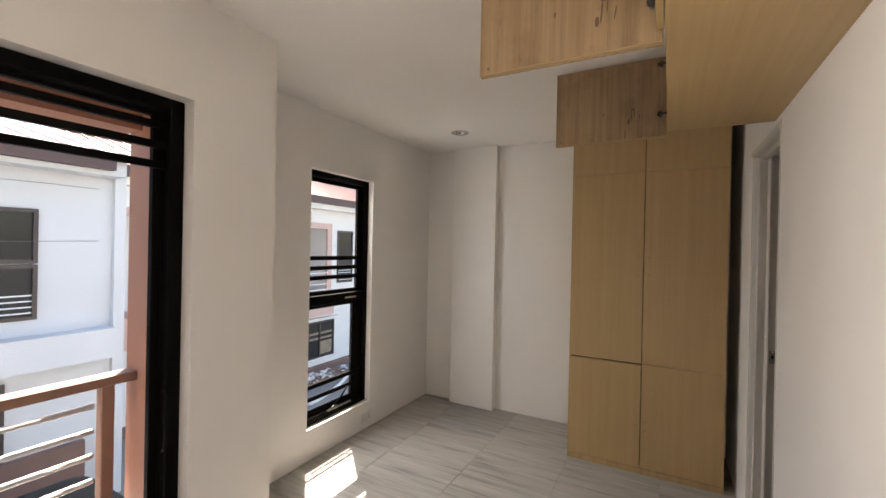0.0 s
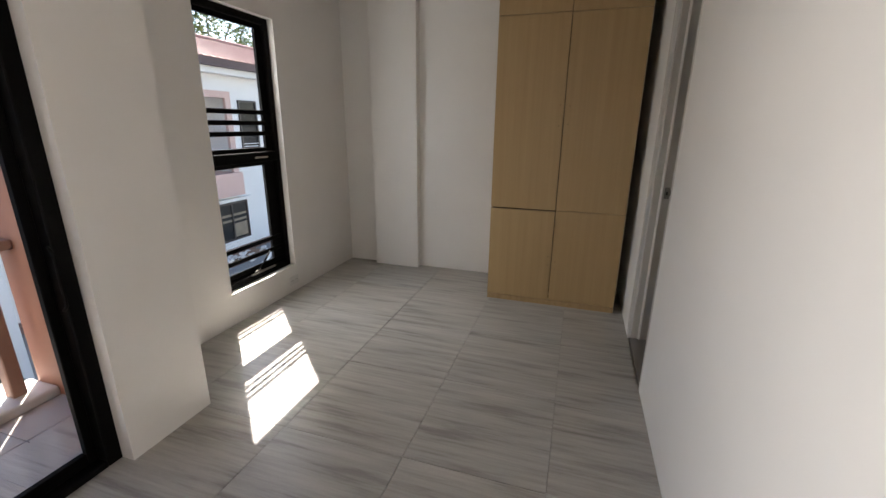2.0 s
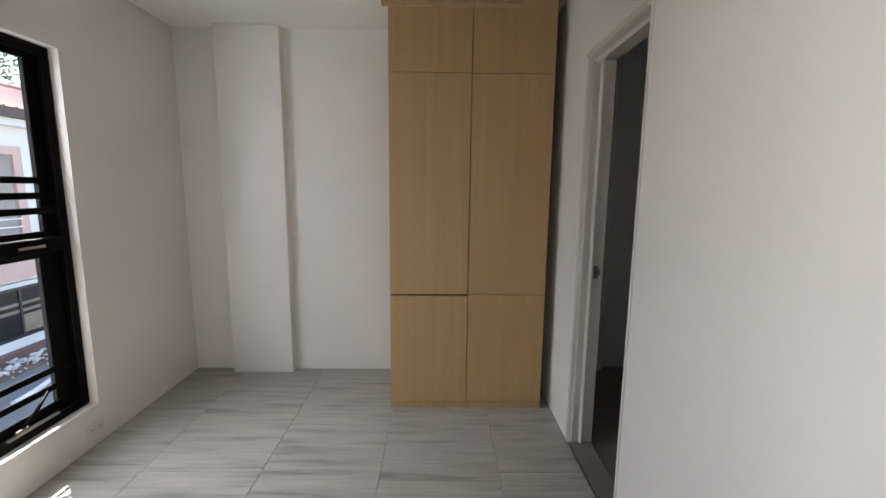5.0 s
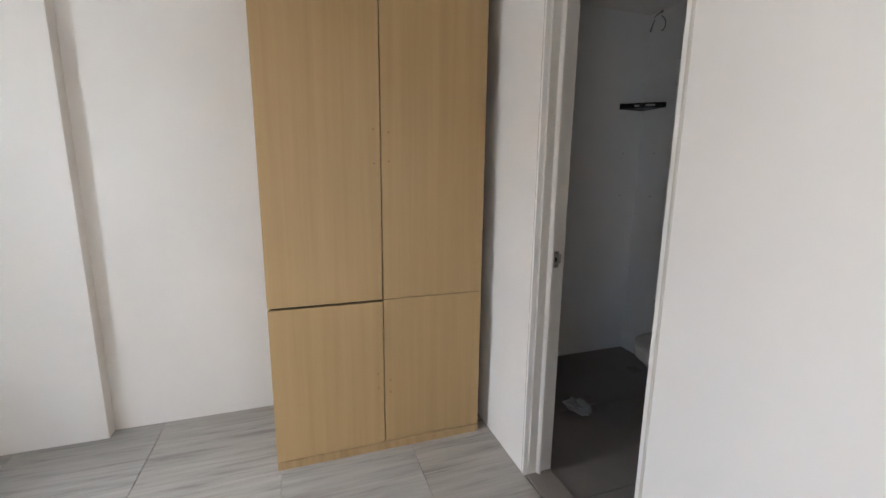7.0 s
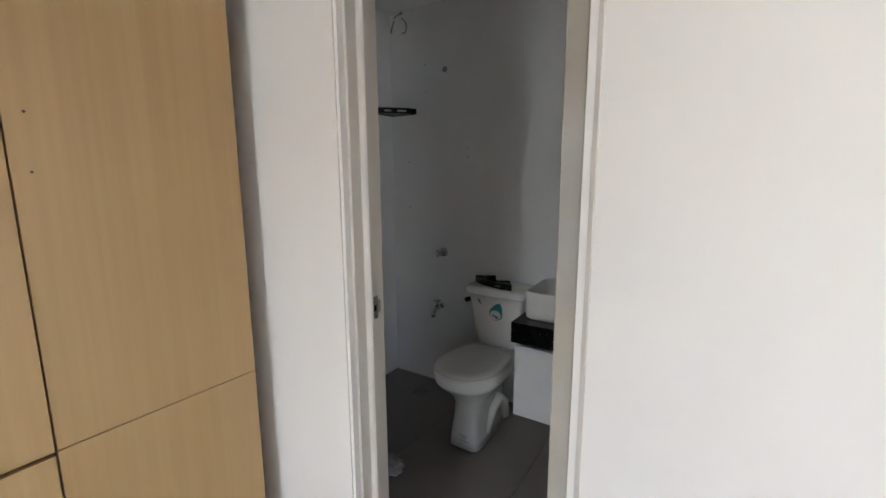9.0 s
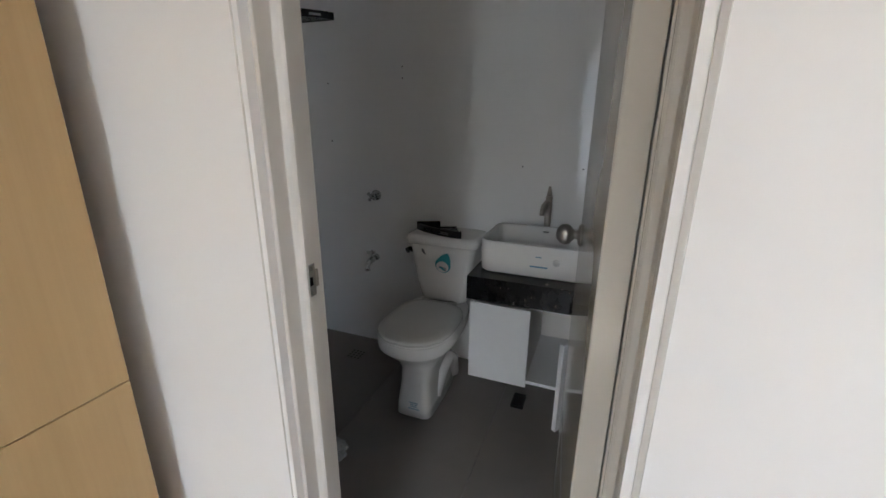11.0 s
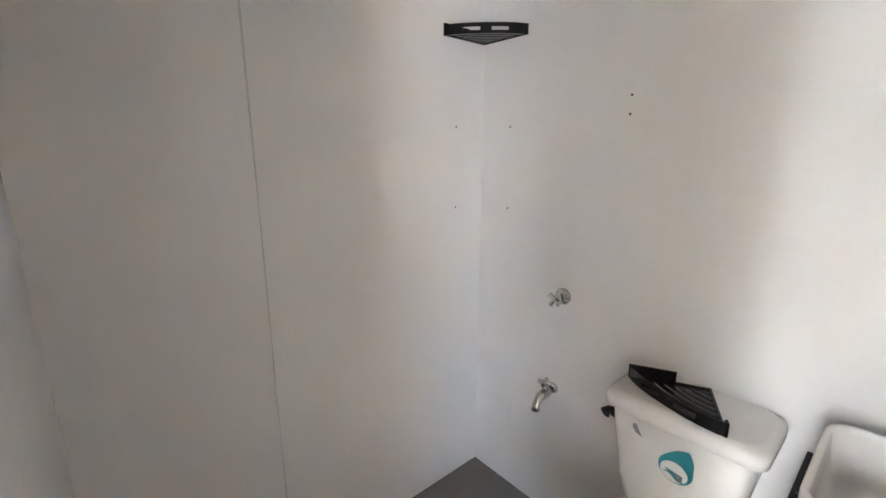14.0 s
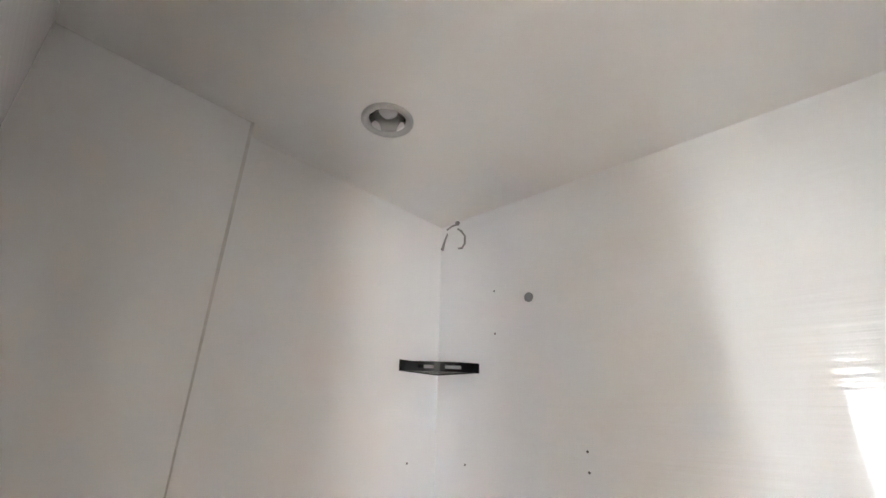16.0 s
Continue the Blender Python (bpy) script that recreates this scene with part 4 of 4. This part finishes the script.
# ---- outdoors ----
GZ = -3.0
structure("ground", boxes((-400, 400, -400, 400, GZ - 0.3, GZ)), M["concrete"], "pale concrete ground")
structure("road", boxes((-7.2, -3.6, -60, 60, GZ, GZ + 0.012)), M["asphalt"], "dark grey asphalt street")
structure("lower_storey_wall", boxes((WO - 0.02, BX1 + 0.1, -1.5, 3.998, GZ, -0.31)), M["house"], "white lower storey under the room")


def sheet_roof(x_eave, z_eave, x_ridge, z_ridge, y0, y1, pitch, material, parent):
    """Ribbed metal roof that climbs from the eave."""
    bm = bmesh.new()
    slope = Vector((x_ridge - x_eave, 0, z_ridge - z_eave))
    nrm = Vector((-slope.z, 0, slope.x)).normalized()
    if nrm.z < 0:
        nrm = -nrm
    prof, y = [], y0
    while y < y1:
        prof += [(y, 0), (y + pitch * 0.70, 0), (y + pitch * 0.78, 0.035), (y + pitch * 0.92, 0.035)]
        y += pitch
    prof.append((y, 0))
    rows = []
    for base in (Vector((x_eave, 0, z_eave)), Vector((x_ridge, 0, z_ridge))):
        rows.append([bm.verts.new(base + Vector((0, yy, 0)) + nrm * h) for yy, h in prof])
        rows.append([bm.verts.new(base + Vector((0, yy, 0)) + nrm * (h - 0.02)) for yy, h in prof])
    for k in range(len(prof) - 1):
        bm.faces.new((rows[0][k], rows[0][k + 1], rows[2][k + 1], rows[2][k]))
        bm.faces.new((rows[1][k], rows[3][k], rows[3][k + 1], rows[1][k + 1]))
        bm.faces.new((rows[0][k], rows[1][k], rows[1][k + 1], rows[0][k + 1]))
    return part("roof", bm, material, parent)


def house_window(parent, x, y0, y1, z0, z1, panes=2, bars=0, curtain=False, surround=None, wide=0.115):
    w = part("window", rect_frame(x, x + 0.05, y0, y1, z0, z1, 0.06, 0.06, 0.06, 0.06, 0.0), M["darkframe"], parent, "dark framed window")
    part("pane", boxes((x - 0.02, x + 0.015, y0 + 0.05, y1 - 0.05, z0 + 0.05, z1 - 0.05)), M["darkpane"], w)
    for k in range(1, panes):
        ym = y0 + (y1 - y0) * k / panes
        part("mullion", boxes((x, x + 0.045, ym - 0.03, ym + 0.03, z0 + 0.06, z1 - 0.06)), M["darkframe"], w)
    for k in range(bars):
        z = z0 + 0.10 + 0.09 * k
        part("bar", boxes((x + 0.02, x + 0.035, y0 + 0.06, y1 - 0.06, z, z + 0.02)), M["railwhite"], w)
    if curtain:
        # Beige bands laid over the dark pane
        for a, b, c in ((0.50, 0.56, 0.10), (0.64, 0.70, 0.10), (0.08, 0.44, 0.52)):
            part("curtain", boxes((x + 0.0155, x + 0.02, y0 + (y1 - y0) * c, y1 - 0.10, z0 + (z1 - z0) * a, z0 + (z1 - z0) * b)), M["curtain"], w)
    if surround:
        part("surround", rect_frame(x, x + 0.03, y0 - wide - 0.005, y1 + wide + 0.005, z0 - wide - 0.005, z1 + wide + 0.005, wide, wide, wide, wide, 0.0), surround, w)
    return w


# house A, opposite the sliding door
AX = -8.8
ha = thing("white_house", (AX - 3, 0, GZ), "white two-storey house with a faded ribbed metal roof", "house")
part("wall", boxes((AX - 7, AX, -9, 3.75, GZ, 2.80)), M["house"], ha)
part("corner_pier", boxes((AX - 0.5, AX + 0.10, 3.75, 3.92, GZ, 2.95)), M["house"], ha)
part("slab_band", boxes((AX, AX + 0.35, -9, 3.70, -0.48, 0.02)), M["house"], ha)
part("soffit", boxes((AX, AX + 0.45, -9, 3.75, 2.62, 2.80)), M["house"], ha)
part("fascia", boxes((AX + 0.45, AX + 0.60, -9, 3.55, 2.70, 2.92)), M["fascia"], ha, "dark brown gutter")
sheet_roof(AX + 0.62, 2.92, AX - 3.2, 3.95, -9, 3.6, 0.42, M["roof_pale"], ha)
sheet_roof(AX - 3.2, 3.95, AX - 7.0, 2.92, -9, 3.6, 0.42, M["roof_pale"], ha)
house_window(ha, AX, 1.25, 2.75, 1.15, 2.0, 1)
house_window(ha, AX, 1.25, 2.75, 0.27, 1.13, 1, 4)
house_window(ha, AX, 0.9, 2.4, -2.2, -0.66, 2)
house_window(ha, AX, -3.2, -1.2, 0.27, 2.0, 2)
part("brown_panel", boxes((AX, AX + 0.12, 0.2, 3.37, -2.75, -1.85)), M["house_brown"], ha, "brown painted garden panel")
part("meter_box", boxes((AX + 0.12, AX + 0.16, 2.35, 2.55, -2.72, -2.60)), M["house"], ha)

# house B, seen through the window
BXF = -11.2
hb = thing("terrace_house", (BXF - 3, 10, GZ), "white two-storey house with a red ribbed roof and terracotta balcony", "house")
part("wall", boxes((BXF - 7, BXF, 11.65, 22, GZ, 3.1), (BXF - 7, BXF, 4.6, 11.65, GZ, -1.0), (BXF - 7, BXF, 4.6, 11.65, 2.2, 3.1), (BXF - 7, BXF - 1.2, 4.6, 11.65, -1.0, 2.2)), M["house_warm"], hb)
part("cornice", boxes((BXF, BXF + 0.40, 4.6, 22, 2.80, 3.05)), M["house_warm"], hb)
part("fascia", boxes((BXF + 0.40, BXF + 0.58, 4.4, 22, 2.98, 3.22)), M["fascia"], hb, "dark brown gutter")
sheet_roof(BXF + 0.60, 3.22, BXF - 2.2, 4.25, 4.4, 22, 0.30, M["roof"], hb)
sheet_roof(BXF - 2.2, 4.25, BXF - 7.0, 3.2, 4.4, 22, 0.30, M["roof"], hb)
part("ridge_cap", tube([(BXF - 2.2, 4.4, 4.27), (BXF - 2.2, 22, 4.27)], 0.10, 8), M["roof"], hb)
part("balcony_frame", boxes((BXF, BXF + 0.10, 11.50, 11.72, -0.25, 2.32), (BXF, BXF + 0.10, 4.6, 11.50, 2.12, 2.32)), M["house_pink"], hb, "terracotta frame round the balcony")
part("balcony_slab", boxes((BXF - 1.2, BXF + 0.25, 4.6, 11.72, -1.0, -0.25)), M["house_pink"], hb, "terracotta balcony front")
for k in range(4):
    part("balcony_bar", boxes((BXF + 0.10, BXF + 0.13, 4.6, 11.50, -0.10 + 0.20 * k, -0.07 + 0.20 * k)), M["railwhite"], hb)
for y in (10.4, 9.0, 7.6):
    part("balcony_post", boxes((BXF + 0.09, BXF + 0.14, y, y + 0.05, -0.25, 0.62)), M["house_pink"], hb)
house_window(hb, BXF - 1.2, 8.7, 9.9, -0.15, 1.8, 2)
house_window(hb, BXF - 1.2, 10.4, 11.45, -0.15, 1.8, 1, 0, False, M["house_pink"])
part("hanging_cloth", boxes((BXF - 0.9, BXF - 0.86, 10.55, 10.75, 0.35, 1.1)), M["red"], hb, "red cloth hung on the balcony")
house_window(hb, BXF, 12.1, 12.95, 0.10, 2.09, 1, 6)
house_window(hb, BXF, 10.52, 11.98, -2.56, -1.24, 2, 0, True, M["railwhite"], 0.05)
part("window_hood", boxes((BXF, BXF + 0.12, 10.35, 12.15, -1.20, -1.10)), M["house_warm"], hb)
part("plinth", boxes((BXF, BXF + 0.22, 4.6, 22, GZ, -2.82)), M["house_brown"], hb, "brown painted plinth")
part("wall_lamp", boxes((BXF, BXF + 0.12, 9.55, 9.70, -1.75, -1.45), (BXF, BXF + 0.14, 9.45, 9.80, -1.64, -1.56)), M["darkframe"], hb, "black wall lamp")
part("canopy", boxes((BXF, BXF + 0.6, 8.2, 9.5, -1.32, -1.22)), M["house_brown"], hb, "small brown door canopy")

# ---- parked car ----
def parked_car(cx, cy):
    """A small dark hatchback that stands along the street, its tail towards high y."""
    e = thing("car", (cx, cy, GZ), "dark parked hatchback car beside the white house", "car")
    ring = lambda hx, y0, y1, r, z: rounded(cx, cy + (y0 + y1) / 2, hx, (y1 - y0) / 2, r, GZ + z, 8)
    body = part("body", loft([ring(0.74, -1.95, 1.95, 0.25, 0.20), ring(0.82, -2.05, 2.05, 0.34, 0.34), ring(0.84, -2.07, 2.07, 0.38, 0.55), ring(0.83, -2.05, 2.06, 0.38, 0.72),
                         ring(0.80, -1.98, 2.04, 0.36, 0.84), ring(0.74, -1.80, 2.00, 0.34, 0.93)]), M["carpaint"], e)
    part("glasshouse", loft([ring(0.735, -0.95, 1.96, 0.30, 0.925), ring(0.68, -0.50, 1.80, 0.28, 1.18), ring(0.62, -0.16, 1.58, 0.24, 1.375)]), M["darkpane"], e, "dark tinted windows")
    part("roof", loft([ring(0.645, -0.22, 1.60, 0.25, 1.37), ring(0.655, -0.22, 1.62, 0.26, 1.395), ring(0.645, -0.19, 1.60, 0.26, 1.44), ring(0.58, -0.08, 1.50, 0.25, 1.462), ring(0.40, 0.15, 1.25, 0.22, 1.472)]), M["carpaint"], e)
    for sx in (-1, 1):
        for a, b in (((0.735, -0.86), (0.635, -0.14)), ((0.745, 0.50), (0.655, 0.54)), ((0.735, 1.80), (0.635, 1.48))):
            part("pillar", tube([(cx + sx * a[0], cy + a[1], GZ + 0.92), (cx + sx * b[0], cy + b[1], GZ + 1.385)], 0.035, 8), M["carpaint"], e)
        part("mirror", loft([rounded(cx + sx * 0.90, cy - 0.62, 0.09, 0.06, 0.04, GZ + z) for z in (0.92, 0.96, 1.04)]), M["carpaint"], e)
        part("headlight", box(cx + sx * 0.60 - 0.16, cx + sx * 0.60 + 0.16, cy - 2.055, cy - 1.96, GZ + 0.62, GZ + 0.74, 0.02), M["whiteplastic"], e)
        part("tail_light", box(cx + sx * 0.66 - 0.12, cx + sx * 0.66 + 0.12, cy + 1.96, cy + 2.055, GZ + 0.68, GZ + 0.88, 0.02), M["red"], e)
        for y in (-1.28, 1.26):
            wheel = part("wheel", lathe([(0.30, -0.10), (0.305, -0.06), (0.305, 0.06), (0.30, 0.10), (0.20, 0.105)], (cx + sx * 0.75, cy + y, GZ + 0.305), "x", 24), M["asphalt"], e, "black tyre")
            part("rim", lathe([(0.20, -0.108), (0.19, -0.10), (0.19, 0.10), (0.20, 0.108), (0.05, 0.112)], (cx + sx * 0.75, cy + y, GZ + 0.305), "x", 20), M["wornsteel"], wheel)
    return e


parked_car(-6.20, 1.04)

structure("garden_curb", tube([(BXF + 2.3 - 1.9 * (k / 14) ** 1.6, 8.6 + 4.2 * k / 14, GZ + 0.03) for k in range(15)], 0.055, 8), M["curb"], "curved pale curb round the planting strip")
structure("planting_strip", boxes((BXF + 0.22, BXF + 1.1, 5, 11.8, GZ, GZ + 0.02)), M["soil"], "bare brown soil along the house")

for k, (z0, z1, y) in enumerate(((2.42, 2.36, 0), (1.42, 1.36, 0))):
    pts = [(AX - 0.02 + 0.45 * math.sin(math.pi * i / 16) ** 0.35, -8.5 + 12.1 * i / 16, z0 + (0.10 if k else 0) - 0.10 * math.sin(math.pi * i / 16)) for i in range(17)]
    solo("power_cable", tube(pts, 0.0045, 6), M["cable"], "thin dark power cable strung along the house", "cable", "power cables")

rr = random.Random(11)
bm = bmesh.new()
for k in range(90):
    x, y, w = BXF + 0.72 + rr.gauss(0, 0.22), 10.3 + rr.gauss(0, 0.65), rr.uniform(0.015, 0.075)
    z = GZ + max(0, rr.gauss(0.06, 0.06))
    b2 = box(-w, w, -w * rr.uniform(0.4, 1), w * rr.uniform(0.4, 1), 0, w * rr.uniform(0.3, 0.9))
    b2.transform(Matrix.Translation((x, y, z)) @ Euler((rr.uniform(-0.5, 0.5), rr.uniform(-0.5, 0.5), rr.uniform(0, 3))).to_matrix().to_4x4())
    tmp = bpy.data.meshes.new("chunk")
    b2.to_mesh(tmp)
    b2.free()
    bm.from_mesh(tmp)
    bpy.data.meshes.remove(tmp)
tagged(solo("rubble", bm, M["curb"], "scattered pale rubble scraps beside the house", "rubble"), kind="stuff")


# ---- trees behind the roofs ----
def tree(x, y, height, spread, seed, label):
    rr = random.Random(seed)
    e = thing("tree", (x, y, GZ), label, "tree", "trees behind the roofs")
    bm = tube([(x, y, GZ), (x + 0.2, y, GZ + height * 0.3), (x - 0.1, y + 0.2, GZ + height * 0.62)], 0.2, 8, taper=[0.24, 0.18, 0.10])
    tops = []
    for k in range(9):
        a = 2 * math.pi * k / 9 + rr.uniform(-0.3, 0.3)
        base = Vector((x, y, GZ + height * rr.uniform(0.35, 0.6)))
        tip = Vector((x + spread * 0.75 * math.cos(a), y + spread * 0.75 * math.sin(a), GZ + height * rr.uniform(0.62, 0.95)))
        tube([base, base.lerp(tip, 0.5) + Vector((0, 0, 0.4)), tip], 0.06, 6, taper=[0.09, 0.05, 0.02], bm=bm)
        tops.append(tip)
    tops.append(Vector((x, y, GZ + height * 0.97)))
    part("trunk", bm, M["bark"], e)
    verts, faces = [], []
    for tip in tops:
        for c in range(7):
            cc = tip + Vector((rr.gauss(0, 0.7), rr.gauss(0, 0.7), rr.gauss(0, 0.55)))
            for q in range(46):
                p = cc + Vector((rr.gauss(0, 0.33), rr.gauss(0, 0.33), rr.gauss(0, 0.26)))
                u = Vector((rr.gauss(0, 1), rr.gauss(0, 1), rr.gauss(0, 0.6))).normalized() * rr.uniform(0.07, 0.15)
                w = u.cross(Vector((rr.gauss(0, 1), rr.gauss(0, 1), rr.gauss(0, 1)))).normalized() * rr.uniform(0.03, 0.06)
                i = len(verts)
                verts += [tuple(p - u), tuple(p + w), tuple(p + u), tuple(p - w)]
                faces.append((i, i + 1, i + 2, i + 3))
    me = bpy.data.meshes.new("crown")
    me.from_pydata(verts, [], faces)
    me.materials.append(M["leaf"])
    ob = part("crown", None, None, e, data=me)
    ob.location = -Vector((x, y, GZ))
    tagged(ob, kind="stuff")


for k, (x, y, hh, s) in enumerate(((-18.5, 15.5, 10.5, 2.6), (-19.5, 19.5, 11.0, 2.8), (-18.0, 23.0, 10.0, 2.5), (-20.5, 12.5, 10.6, 2.6))):
    tree(x, y, hh, s, 20 + k, "leafy green tree standing behind the red roof")

# ---- floor tiles ----
TX, TYP, G = 0.597, 0.600, 0.0018
xs = [WX] + [x for x in (-1.270 + TX * k for k in range(-3, 4)) if WX < x < RX] + [RX]
ys = [SY] + [y for y in (1.975 + TYP * k for k in range(-7, 5)) if SY < y < BY] + [BY]
cache = {}


def tile_piece(parent, x0, x1, y0, y1, z0, z1, material, name="tile"):
    key = (round(x1 - x0, 4), round(y1 - y0, 4), material.name)
    if key not in cache:
        hx, hy = (x1 - x0) / 2, (y1 - y0) / 2
        cache[key] = mesh_of(name, box(-hx, hx, -hy, hy, z0 - z1, 0, 0.0012), material)
    ob = new(name, cache[key])
    ob.parent = parent
    ob.location = ((x0 + x1) / 2, (y0 + y1) / 2, z1)


for x0, x1 in zip(xs, xs[1:]):
    for y0, y1 in zip(ys, ys[1:]):
        tile_piece(floor, x0 + G / 2, x1 - G / 2, y0 + G / 2, y1 - G / 2, -0.011, 0.0, M["tile"])
bxs = [BX0 - 0.05, BX1]
bys = [BS, 2.66, 3.26, BN]
for x0, x1 in zip(bxs, bxs[1:]):
    for y0, y1 in zip(bys, bys[1:]):
        tile_piece(bath_floor, x0 + 0.0012, x1 - 0.0012, y0 + 0.0012, y1 - 0.0012, BF - 0.009, BF, M["bath_tile"])
byj = [1.226] + [0.94 - 0.30 * k for k in range(8)]
for x0, x1 in ((-2.53, -2.29), (-2.29, -1.99), (-1.99, CX - 0.17)):
    for y1, y0 in zip(byj, byj[1:]):
        tile_piece(balcony, x0 + 0.002, x1 - 0.002, y0 + 0.002, y1 - 0.002, -0.009, -0.002, M["balc_tile"])

for y0, y1 in zip((BS, 2.237, 2.837, 3.437), (2.237, 2.837, 3.437, BN)):
    for z0, z1 in ((BF, 0.260), (0.260, 1.460), (1.460, BH)):
        ob = new("tile", mesh_of("tile", box(BX1, BX1 + 0.0075, y0, y1, z0, z1), M["gloss_tile"]))
        ob.parent = bath_east
